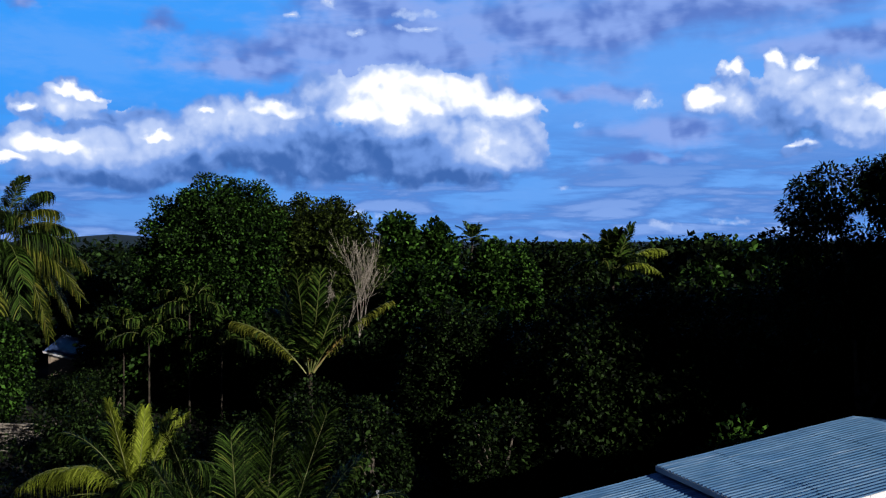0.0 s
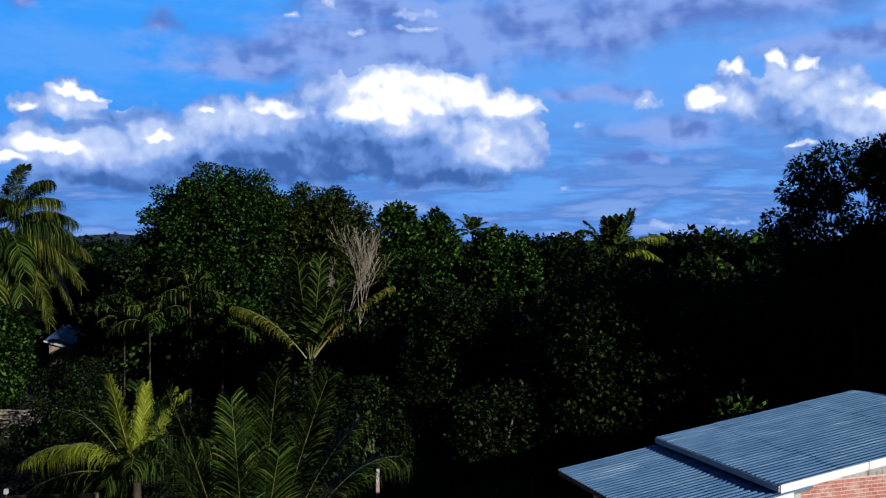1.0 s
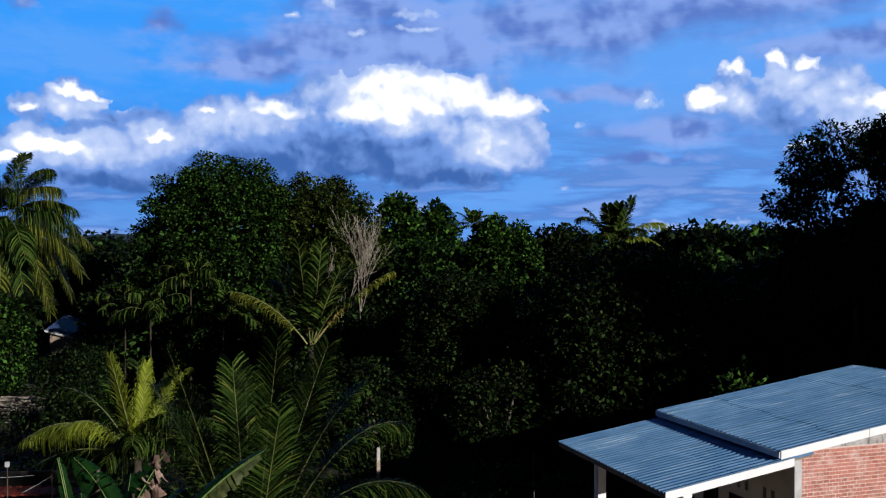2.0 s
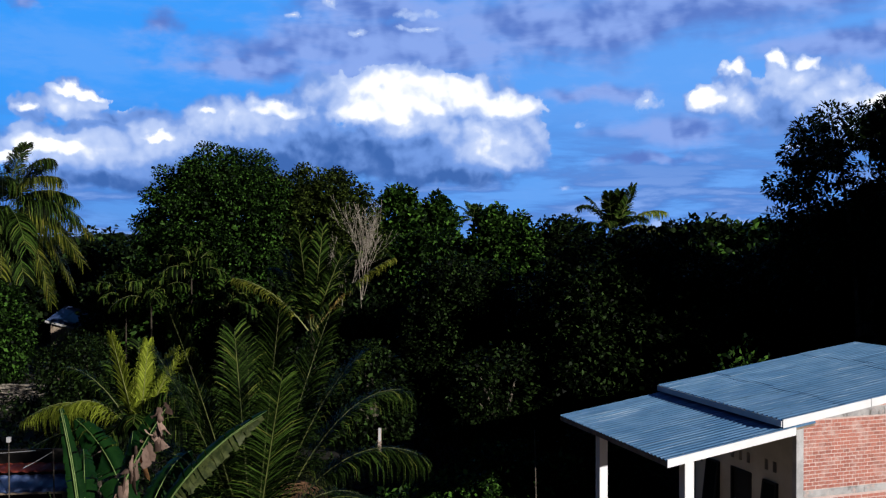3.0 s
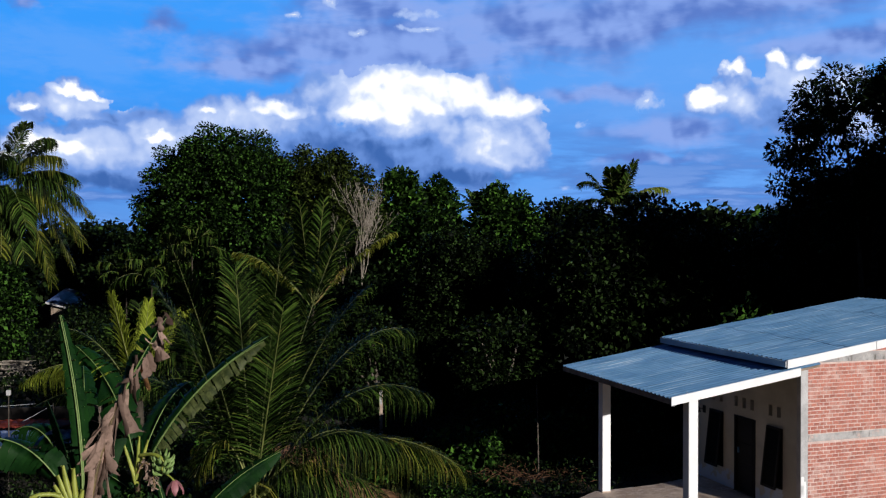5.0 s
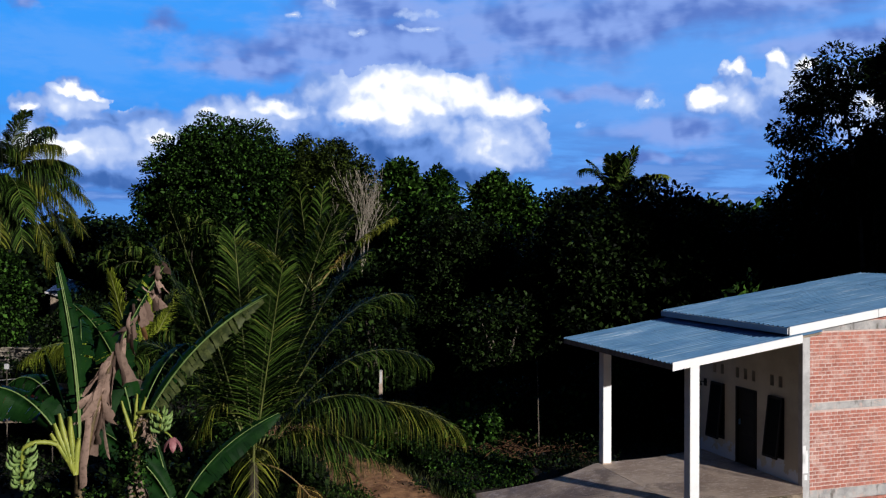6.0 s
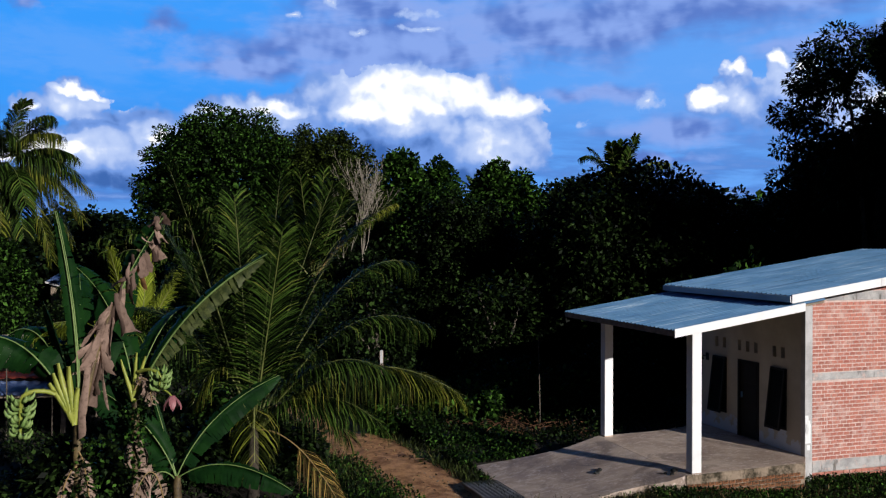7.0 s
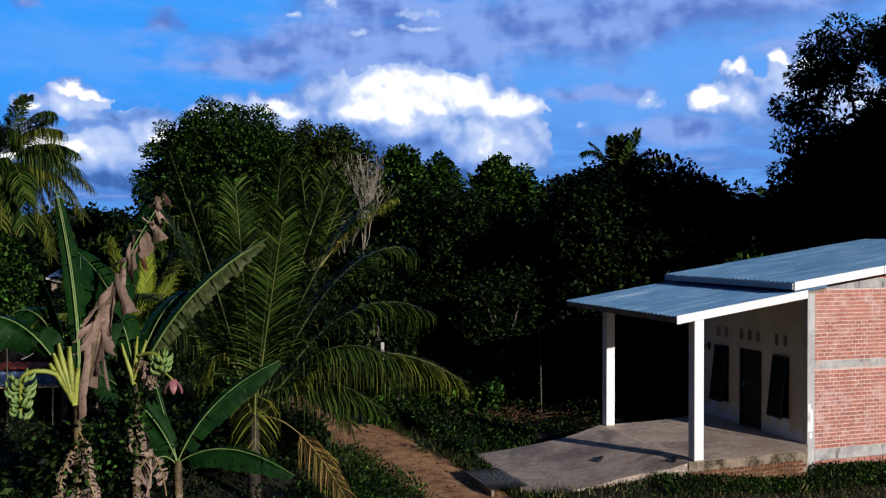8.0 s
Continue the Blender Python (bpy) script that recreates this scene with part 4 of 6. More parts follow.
# ------------------------------------------------------------------ woods
MAIN_TREES = [
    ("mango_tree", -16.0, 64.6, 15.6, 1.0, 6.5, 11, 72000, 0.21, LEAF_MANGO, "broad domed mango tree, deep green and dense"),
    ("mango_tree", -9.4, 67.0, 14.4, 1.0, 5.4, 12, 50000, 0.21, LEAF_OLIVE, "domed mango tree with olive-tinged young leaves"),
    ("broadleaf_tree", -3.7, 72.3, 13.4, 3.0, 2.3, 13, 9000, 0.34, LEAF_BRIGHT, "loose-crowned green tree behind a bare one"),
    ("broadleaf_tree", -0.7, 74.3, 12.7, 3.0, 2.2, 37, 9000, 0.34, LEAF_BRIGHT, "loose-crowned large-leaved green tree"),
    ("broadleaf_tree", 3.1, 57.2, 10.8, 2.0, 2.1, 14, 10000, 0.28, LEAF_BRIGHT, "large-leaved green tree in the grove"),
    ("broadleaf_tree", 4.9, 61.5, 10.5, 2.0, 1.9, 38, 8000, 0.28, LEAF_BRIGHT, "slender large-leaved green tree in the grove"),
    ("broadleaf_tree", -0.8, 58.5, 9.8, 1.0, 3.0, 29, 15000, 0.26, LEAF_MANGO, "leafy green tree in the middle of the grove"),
    ("broadleaf_tree", 9.5, 71.5, 10.7, 2.0, 3.4, 15, 10000, 0.30, LEAF_SHADED, "dark green tree at the back of the grove"),
    ("mango_tree", 8.2, 38.4, 9.0, -2.2, 5.6, 16, 66000, 0.20, LEAF_SHADED, "dense dark mango tree with a low round crown"),
    ("mango_tree", 0.7, 42.0, 8.0, -0.6, 2.9, 17, 34000, 0.15, LEAF_SHADED, "round mango tree beside the dirt track"),
    ("broadleaf_tree", 15.9, 34.0, 13.8, 2.2, 3.25, 118, 52000, 0.205, LEAF_SHADED, "tall dark tree with open airy branches"),
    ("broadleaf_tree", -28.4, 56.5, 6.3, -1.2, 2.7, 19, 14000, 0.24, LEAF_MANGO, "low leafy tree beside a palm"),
    ("broadleaf_tree", 17.2, 37.0, 11.3, -0.6, 4.6, 35, 22000, 0.24, LEAF_SHADED, "dense dark tree behind the airy one"),
    ("broadleaf_tree", 14.4, 38.5, 7.6, -0.6, 3.4, 36, 14000, 0.24, LEAF_SHADED, "low dark tree behind the house roof"),
    ("broadleaf_tree", 17.9, 51.0, 8.4, -1.0, 3.6, 20, 14000, 0.26, LEAF_SHADED, "dark leafy tree behind the house"),
]
for name, x, y, top, bottom, radius, seed, leaves, leaf, mat, label in MAIN_TREES:
    airy = label.startswith("tall dark")
    loose = name == "broadleaf_tree"
    broad_tree(name, x, y, ground_z(x, y), top, bottom, radius, seed, mat, leaves, leaf, 200 if airy else (110 if loose else 340), (0.12, 0.22) if airy else ((0.16, 0.30) if loose else (0.075, 0.14)), label, gaps=airy, square=4.5 if airy else (2.7 if "low round" in label else 2.2))

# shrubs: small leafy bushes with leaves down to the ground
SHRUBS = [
    (2.1, 35.0, 4.7, 1.9, 41, LEAF_SHADED, 9000), (-2.8, 36.0, 4.7, 1.7, 42, LEAF_SHADED, 8000), (9.4, 28.4, 5.6, 1.3, 43, LEAF_BRIGHT, 4000), (-18.2, 45.0, 4.1, 1.9, 63, LEAF_SHADED, 6000), (-6.4, 44.0, 4.3, 1.9, 64, LEAF_SHADED, 5000), (-22.6, 58.0, 2.6, 1.7, 65, LEAF_SHADED, 5000), (-27.0, 63.2, 1.5, 1.9, 66, LEAF_SHADED, 5000), (-25.2, 63.6, 1.9, 1.5, 67, LEAF_SHADED, 4000),
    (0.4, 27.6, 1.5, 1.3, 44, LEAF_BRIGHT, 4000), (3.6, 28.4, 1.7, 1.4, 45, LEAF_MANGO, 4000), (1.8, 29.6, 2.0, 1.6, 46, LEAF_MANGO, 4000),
    (5.4, 29.6, 2.6, 1.8, 47, LEAF_SHADED, 5000), (-1.3, 26.0, 1.3, 1.1, 48, LEAF_BRIGHT, 3000), (11.5, 30.5, 4.2, 2.0, 49, LEAF_SHADED, 5000),
    # the first five here are added to shade the ground behind the bananas
    (-7.6, 18.6, 1.6, 1.1, 56, LEAF_SHADED, 4000), (-8.7, 21.2, 0.7, 1.2, 57, LEAF_SHADED, 3000), (-6.3, 20.6, 1.8, 1.2, 58, LEAF_SHADED, 4000), (-9.6, 17.2, 1.4, 1.2, 59, LEAF_SHADED, 4000), (-6.9, 15.2, 1.0, 0.9, 61, LEAF_SHADED, 3000), (-4.2, 21.6, 1.6, 1.3, 62, LEAF_SHADED, 4000), (-6.4, 42.5, 3.4, 2.2, 54, LEAF_SHADED, 7000), (-9.5, 43.0, 2.6, 1.8, 55, LEAF_SHADED, 5000), (-7.2, 36.5, 3.2, 2.0, 50, LEAF_SHADED, 6000), (-12.8, 40.0, 2.8, 2.2, 51, LEAF_SHADED, 6000), (-17.5, 44.0, 2.0, 2.2, 52, LEAF_SHADED, 6000), (-6.6, 27.5, 1.4, 1.2, 53, LEAF_MANGO, 3500),
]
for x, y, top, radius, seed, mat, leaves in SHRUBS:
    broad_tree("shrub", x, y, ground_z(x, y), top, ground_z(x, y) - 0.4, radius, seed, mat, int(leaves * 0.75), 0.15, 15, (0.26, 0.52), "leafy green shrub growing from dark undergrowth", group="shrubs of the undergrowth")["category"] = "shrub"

# the rest of the grove: six trees, repeated with turns and sizes of their own
def grove_model(i, leaves, leaf):
    return broad_tree("grove_tree", 0, 400 + 10 * i, 0.0, 8.0, -0.3, 3.2, 60 + i, (LEAF_SHADED, LEAF_MANGO, LEAF_FAR)[i % 3], leaves, leaf, 60, (0.16, 0.30), "dark green tree in the dense grove", group="trees of the grove")


FINE = [grove_model(i, 3500, 0.31) for i in range(3)]
COARSE = [grove_model(3 + i, 2200, 0.54) for i in range(3)]
FILL = FINE + COARSE
rng_fill = random.Random(4)
spots = []


def keep_off(x, y):
    """Ground that stays open: the track, the palms and the view past the trunks of the slender palms."""
    if y < 62 and -31 < x < -12 and x / y < -0.22:
        return y > 46 and x / y > -0.42
    return y < 52 and -12 < x < -2


def grove(count, x_of, y_lo, y_hi, h_lo, h_hi, gap):
    tries = 0
    while count and tries < 6000:
        tries += 1
        y = rng_fill.uniform(y_lo, y_hi)
        x = x_of(y)
        if keep_off(x, y) or any((x - a) ** 2 + (y - b) ** 2 < gap * gap for a, b in spots):
            continue
        spots.append((x, y))
        h = rng_fill.uniform(h_lo, h_hi)
        g0 = ground_z(x, y) if y < 100 else -1.0
        k = (h - g0) / 8.0
        w = k * rng_fill.uniform(0.9, 1.25)
        src = (FINE if y < 73 else COARSE)[rng_fill.randrange(3)]
        copy = copy_thing(src, pose(x, y, g0, 0, 0, rng_fill.uniform(0, 360)))
        copy.scale = (w, w, k)
        count -= 1


in_view = lambda y: rng_fill.uniform(-0.60, 0.60) * y
grove(26, lambda y: rng_fill.uniform(0.02, 0.58) * y, 44, 62, 5.5, 8.2, 3.6)
grove(10, lambda y: rng_fill.uniform(-0.20, 0.05) * y, 50, 62, 4.0, 6.5, 3.4)
grove(14, lambda y: rng_fill.uniform(-0.375, -0.22) * y, 62, 72, 4.5, 7.0, 3.0)
grove(26, in_view, 73, 100, 7.0, 9.8, 4.4)
grove(18, in_view, 104, 170, 8.0, 10.4, 6.5)
grove(12, lambda y: rng_fill.uniform(0.08, 0.40) * y, 90, 240, 9.6, 11.3, 8.0)
grove(9, lambda y: rng_fill.uniform(0.24, 0.37) * y, 85, 140, 10.8, 12.2, 5.0)
# unseen trees added round the clearing, tall ones between low sun and dark side
airy_tree = [o for o in scene.objects if o.get("label", "").startswith("tall dark tree")][0]
copy = copy_thing(airy_tree, pose(26.2, 20.8, 0.0, 0, 0, 70))
copy.scale = (1.1, 1.1, 1.28)
for x, y, h in ((24.6, 16.4, 18.0), (27.0, 17.6, 19.2), (29.6, 21.0, 20.1), (31.0, 27.0, 19.0), (36.0, 31.0, 19.0), (36.0, 22.0, 18.0), (43.0, 36.0, 19.0), (44.0, 27.0, 18.0)):
    copy = copy_thing(COARSE[int(h) % 3], pose(x, y, 0.0, 0, 0, 40 * h))
    w = h / 8.0 * (0.82 if x > 30 else (0.44 if x > 26 else 0.33))
    copy.scale = (w, w, h / 8.0)
# an unseen tree added behind the camera shades the foot of palms and bananas
copy = copy_thing(COARSE[1], pose(13.4, -5.2, 0.0, 0, 0, 20))
copy.scale = (1.3, 1.3, 1.02)
for i in range(20):
    a = radians(100 + 160 * i / 19)
    r = 52 + 8 * (i % 3)
    copy = copy_thing(COARSE[i % 3], pose(r * math.sin(a), r * math.cos(a), -0.2, 0, 0, 77 * i))
    copy.scale = (1.6, 1.6, 1.2)
for i, ob in enumerate(FILL):
    ob.matrix_world = pose(-62 + 5 * i, 78 + 9 * (i % 2), -1.0, 0, 0, 30 * i)


def build_far_woods():
    """The woods beyond: ragged rows of treetops out to the hills."""
    rng = np.random.default_rng(77)
    clumps = []
    for i in range(520):
        y = 170 + 420 * rng.random() ** 1.5
        x = rng.uniform(-0.7, 0.7) * y
        h = rng.uniform(8.6, 12.2)
        for k in range(4):
            r = rng.uniform(1.6, 3.0) * (1 + (y - 170) / 500)
            clumps.append((x + rng.normal(0, 2.4), y + rng.normal(0, 2), h - r - rng.uniform(0, 4.0), r))
    p, d = clump_points(rng, clumps, 40000)
    v, q = leaf_arrays(rng, p, d, 1.5, 0.95)
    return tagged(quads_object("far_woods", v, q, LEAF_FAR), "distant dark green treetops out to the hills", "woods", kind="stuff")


build_far_woods()

# ------------------------------------------------------------------ palms
rng_palm = np.random.default_rng(8)
SEA_FRONDS = [(1.7, -0.3, 4.5, 0.30), (3.0, 0.2, 3.6, 0.36), (3.9, -0.4, 2.3, 0.40), (4.5, 0.6, 1.0, 0.40), (5.1, -0.3, -0.3, 0.40), (5.7, 0.3, -1.4, 0.38), (5.5, -0.6, -3.3, 0.45), (4.4, 0.4, -4.9, 0.52), (3.4, -0.5, -5.9, 0.52), (-1.6, 0.2, 4.9, 0.08), (-3.2, -0.4, 3.6, 0.20), (-4.6, 0.3, 1.2, 0.30), (-5.0, -0.5, -1.6, 0.38), (-3.8, 0.2, -4.4, 0.5), (1.6, -3.5, 2.2, 0.3), (2.6, 3.1, 1.4, 0.35), (0.8, -4.0, -1.0, 0.4), (2.9, -3.0, -2.4, 0.45), (1.2, -2.8, -4.2, 0.5), (2.0, 2.6, 3.5, 0.2), (-2.0, -3.2, -1.8, 0.4), (0.4, -1.2, -5.4, 0.4), (3.6, 2.2, -1.6, 0.42), (2.4, -2.2, -4.6, 0.5)]
palm("coconut_palm", -29.35, 60.0, ground_z(-27.4, 60), 10.3, SEA_FRONDS, 21, 1.5, PALM_LEAF, label="tall coconut palm with yellowing hanging fronds", width=0.07, pairs=110, hang=1.0, yellow=(2, 5, 6, 7, 8, 12, 18), bright=PALM_OLIVE)
TOP_FRONDS = [(-2.0, -0.2, 1.7, 0.42), (-1.5, 0.3, 2.2, 0.20), (-0.5, -0.9, 2.4, 0.03), (0.2, -0.8, 2.5, 0.02), (0.9, -1.0, 2.8, 0.02), (0.5, 0.9, 2.4, 0.04), (2.9, 0.1, 1.4, 0.30), (2.6, -0.4, 0.1, 0.42), (-2.3, 0.4, 0.3, 0.50), (1.6, -0.8, 1.0, 0.40), (-0.8, -1.2, 0.6, 0.5), (0.6, -1.4, -0.2, 0.5), (1.2, 1.2, 1.4, 0.3)]
palm("coconut_palm", 9.8, 52.3, ground_z(10.3, 52), 8.75, TOP_FRONDS, 22, 1.0, PALM_LEAF, label="coconut palm rising behind a dark mango tree", width=0.075, pairs=60, hang=0.7, yellow=(7, 6))
MID_FRONDS = [(-3.75, -0.5, 2.8, 0.22), (-0.45, -1.5, 5.3, 0.02, 1.0, 0.14, 80, 0.6), (0.80, -1.7, 5.4, 0.03, 1.0, 0.14, 80, 0.6), (-1.6, 0.8, 4.2, 0.10), (4.1, 0.2, 3.8, 0.18), (2.4, -0.8, 2.6, 0.3), (1.9, -0.5, 2.2, 0.05, 0.6, 0.45, 30), (-0.3, -0.4, 1.7, 0.1, 0.4, 0.3, 20), (2.0, 1.6, 4.0, 0.2), (-2.4, 1.8, 3.3, 0.3), (1.8, -1.2, 4.3, 0.1), (0.2, 1.3, 5.2, 0.02, 1.0, 0.14, 80, 0.6)]
palm("coconut_palm", -6.85, 46.5, ground_z(-6.8, 46), 3.7, MID_FRONDS, 23, 1.15, PALM_LEAF, (7, 6), label="coconut palm with upright dark fronds and one yellow frond", width=0.06, pairs=76, hang=0.8, rib=0.045, yellow=(0, 4), bright=PALM_GOLD)
palm("small_palm", 3.2, 99.0, -1.0, 10.8, ring_of_fronds(rng_palm, 14, 2.4), 24, 0.9, PALM_DARK, label="far palm standing over the treetops", width=0.14, pairs=22)
for ax, ay, top, n, seed in ((-16.0, 57.0, 6.3, 9, 25), (-17.9, 55.0, 4.7, 10, 26), (-13.6, 55.5, 4.2, 8, 33), (-20.5, 58.0, 4.4, 9, 34)):
    palm("areca_palm", ax, ay, ground_z(ax, ay), top, [(a * 1.05, b * 1.05, c * 1.05 - 0.25, 0.45) for a, b, c, _ in ring_of_fronds(rng_palm, n, 2.5, (0.05, 0.75), start=seed)], seed, 1.0, PALM_LEAF, trunk=0.06, hang=1.0, label="slender areca palm with a thin pale trunk", width=0.11, pairs=28, group="areca palms")
YELLOW_FRONDS = [(-0.55, -1.1, 3.65, 0.02, 0.9, 0.16, 120, 0.36), (0.65, -1.0, 3.40, 0.02, 0.9, 0.16, 120, 0.36), (1.75, -0.3, 3.1, 0.24), (-2.4, -0.3, 2.5, 0.32), (-2.5, -0.6, 1.1, 0.52), (-3.8, -0.4, 0.7, 0.46), (-1.4, -1.2, -0.1, 0.55), (-3.7, -1.0, -0.4, 0.32), (2.4, -0.4, 1.5, 0.42), (2.6, -0.9, 0.2, 0.52), (0.3, 2.0, 2.3, 0.3), (0.5, -2.0, 0.9, 0.5), (-0.4, -1.9, 0.3, 0.55), (1.6, -1.2, 1.8, 0.35), (-1.5, 1.2, 2.5, 0.3), (1.0, 0.8, 3.0, 0.12), (2.9, 0.8, 1.0, 0.45), (-0.1, 0.3, 3.3, 0.03)]
palm("coconut_palm", -10.55, 31.0, ground_z(-10.6, 31), 1.6, YELLOW_FRONDS, 27, 1.0, PALM_LEAF, label="young coconut palm with bright yellow-green upper fronds", width=0.040, pairs=84, hang=0.95, yellow=(0, 1, 2, 4, 5, 15))
NEAR_FRONDS = [(0.82, -1.2, 4.0, 0.03), (3.0, 1.0, 3.35, 0.40), (-1.35, -1.2, 5.2, 0.08), (0.45, 0.6, 5.2, 0.03), (1.4, 1.6, 5.0, 0.09), (3.35, 0.4, 2.1, 0.44), (4.15, -0.4, 0.75, 0.40), (-1.0, -0.8, 0.6, 1.3, 1.0, 0.4, 44), (-1.5, 0.6, 3.5, 0.12), (-2.4, 0.2, 2.4, 0.35), (2.05, -1.4, -1.40, 0.30, 0.70, 0.48, 44), (0.3, -1.3, -0.4, 1.0, 1.0, 0.45, 24), (2.2, 1.1, 1.0, 0.45), (-0.6, 2.2, 4.2, 0.15), (-1.9, 1.6, 3.2, 0.25), (2.6, -0.2, 0.1, 0.45), (3.1, 0.9, 0.6, 0.4), (-0.5, 0.5, 4.7, 0.05), (2.2, 0.6, 4.2, 0.25), (-1.9, -0.3, 4.3, 0.15), (2.8, -0.6, 1.2, 0.45), (2.0, -0.5, -0.1, 0.65)]
palm("coconut_palm", -3.95, 18.4, ground_z(-3.95, 18.4), 1.85, NEAR_FRONDS, 28, 1.0, PALM_LEAF, (10,), label="young coconut palm with long arching green fronds beside the track", width=0.019, pairs=165, trunk=0.12, rib=0.022, hang=0.76, yellow=(6, 7, 11), bright=PALM_OLIVE)


def bare_tree(x, y, top, seed, spread=0.42):
    rng = np.random.default_rng(seed)
    g0 = ground_z(x, y)
    tree = thing("dead_tree", x, y, g0, 0, "leafless dead tree with pale bare branches", "tree")
    h = top - g0
    runs = []

    def grow(at, way, size, r, level):
        pts, radii = [at], [r]
        for i in range(4):
            way = (way + Vector(rng.normal(0, 0.10, 3)) + Vector((0, 0, 0.06))).normalized()
            at = at + way * size / 4
            pts.append(at)
            radii.append(max(r * (1 - 0.14 * (i + 1)), 0.010))
        runs.append((pts, radii))
        if level < 5:
            for i in range(4 if level == 0 else (3 if level < 3 else 2)):
                k = int(rng.integers(3 if level == 0 else 2, 5))
                w = (way + Vector(rng.normal(0, spread, 3)) + Vector((0, 0, 0.22))).normalized()
                grow(pts[k], w, size * (rng.uniform(0.34, 0.42) if level == 0 else rng.uniform(0.55, 0.74)), radii[k] * 0.64, level + 1)

    grow(Vector((0, 0, -0.2)), Vector((0.03, 0, 1)), h * 0.60, 0.075, 0)
    k = h / max(p.z for pts, _ in runs for p in pts)
    runs = [([Vector((p.x, p.y, p.z * k)) for p in pts], radii) for pts, radii in runs]
    tubes("trunk", runs[:1], BARK_PALE, tree)
    first = [r for r in runs[1:] if r[1][0] > 0.036]
    for r in first:
        tubes("limb", [r], BARK_PALE, tree, sides=6)
    rest = tubes("brushwood", [r for r in runs[1:] if r[1][0] <= 0.036], BARK_PALE, tree, sides=4)
    rest["kind"] = "stuff"
    return tree


bare_tree(-5.0, 56.0, 11.4, 31, 0.42)
bare_tree(-7.9, 57.5, 10.9, 32, 0.28)

# ------------------------------------------------------------------ banana plants
def banana_leaf(parent, rng, base, control, tip, width, face, mat, torn=0.3, fold=0.5, hang=0.0, name="leaf", sides=(1.0, 1.0), rib=0.012, label=""):
    """A banana leaf: a stout midrib and two blades, split here and there into strips."""
    n = 30
    pts = bezier(base, control, tip, n + 1)
    ob_rib = tubes("midrib", [(pts, [rib * (1 - 0.85 * i / n) + 0.003 for i in range(n + 1)])], MIDRIB if mat is not BANANA_DRY else RACHIS_DRY, None, sides=6)
    verts, quads = [], []
    face = Vector(face).normalized()
    for side in (-1, 1):
        reach = width * 0.5 * sides[0 if side < 0 else 1]
        if reach < 0.01:
            continue
        drop, slit = 0.0, False
        for i in range(3, n):
            if i == 3 or rng.random() < torn:
                ragged = rng.uniform(0.5, 1.15) if mat is BANANA_DRY else 1.0
                drop, slit = hang * rng.uniform(0.5, 1.3) + rng.normal(0, 0.08 + 0.25 * hang), True
            else:
                slit = False
            row = []
            for k, j in enumerate((i, i + 1)):
                t = (j - 3) / (n - 3)
                w = reach * ragged * max(0.03, math.sin(math.pi * min(1.0, 0.10 + 0.88 * t)) ** 0.55) * rng.uniform(0.97, 1.02)
                tan = (pts[min(j + 1, n)] - pts[max(j - 1, 0)]).normalized()
                lat = tan.cross(face).normalized() * side
                nrm = lat.cross(tan).normalized() * side
                back = nrm if nrm.dot(face) < 0 else -nrm
                inset = 0.10 if (slit and k == 0) else 0.0
                at = pts[j] + tan * inset * 0.3
                for m in range(4):
                    f = m / 3
                    p = at + lat * w * f * (1 - 0.35 * min(hang, 1) * f) + back * w * fold * f * f + tan * 0.10 * w * f
                    p = p + Vector((0, 0, -1)) * w * (drop * f + 0.35 * hang * f * f) + Vector(rng.normal(0, 0.004 + 0.03 * hang, 3)) * f
                    row.append(p)
            o = len(verts)
            verts += row
            quads += [(o + m, o + m + 1, o + 5 + m, o + 4 + m) for m in range(3)]
    ob = quads_object(name, [tuple(v) for v in verts], quads, mat, parent, label, True)
    weld = bmesh.new()
    weld.from_mesh(ob.data)
    bmesh.ops.remove_doubles(weld, verts=weld.verts[:], dist=0.004)
    weld.to_mesh(ob.data)
    weld.free()
    ob_rib.parent = ob
    return ob


def banana_stem(parent, foot, crown, r, rng):
    mid = (Vector(foot) + Vector(crown)) / 2 + Vector((0.05, 0, 0))
    pts = bezier(foot, mid, crown, 9)
    tubes("pseudostem", [(pts, [r * (1.15 - 0.04 * i) * (1 + 0.05 * math.sin(i * 2)) for i in range(9)])], BANANA_STEM, parent, "fibrous yellow-brown banana stem", 10)
    for i in range(11):
        a = rng.uniform(0, 6.28)
        t = rng.uniform(0.25, 0.98)
        at = pts[int(t * 8)]
        o = Vector((math.cos(a), math.sin(a), 0))
        bm = bmesh.new()
        ln, wd = rng.uniform(0.4, 0.9), rng.uniform(0.05, 0.10)
        s = Vector((-o.y, o.x, 0))
        rows = []
        for k in range(5):
            f = k / 4
            c = at + o * (r * 1.0 + 0.10 * math.sin(f * 2.4)) + Vector((0, 0, -ln * f)) + s * rng.normal(0, 0.03)
            rows.append([bm.verts.new(c + s * wd * (1 - 0.7 * f)), bm.verts.new(c + o * 0.03), bm.verts.new(c - s * wd * (1 - 0.7 * f))])
        for a1, b1 in zip(rows, rows[1:]):
            for k in range(2):
                bm.faces.new((a1[k], a1[k + 1], b1[k + 1], b1[k]))
        part("dry_sheath", bm, BANANA_DRY, parent, "dry brown hanging leaf sheath", True)


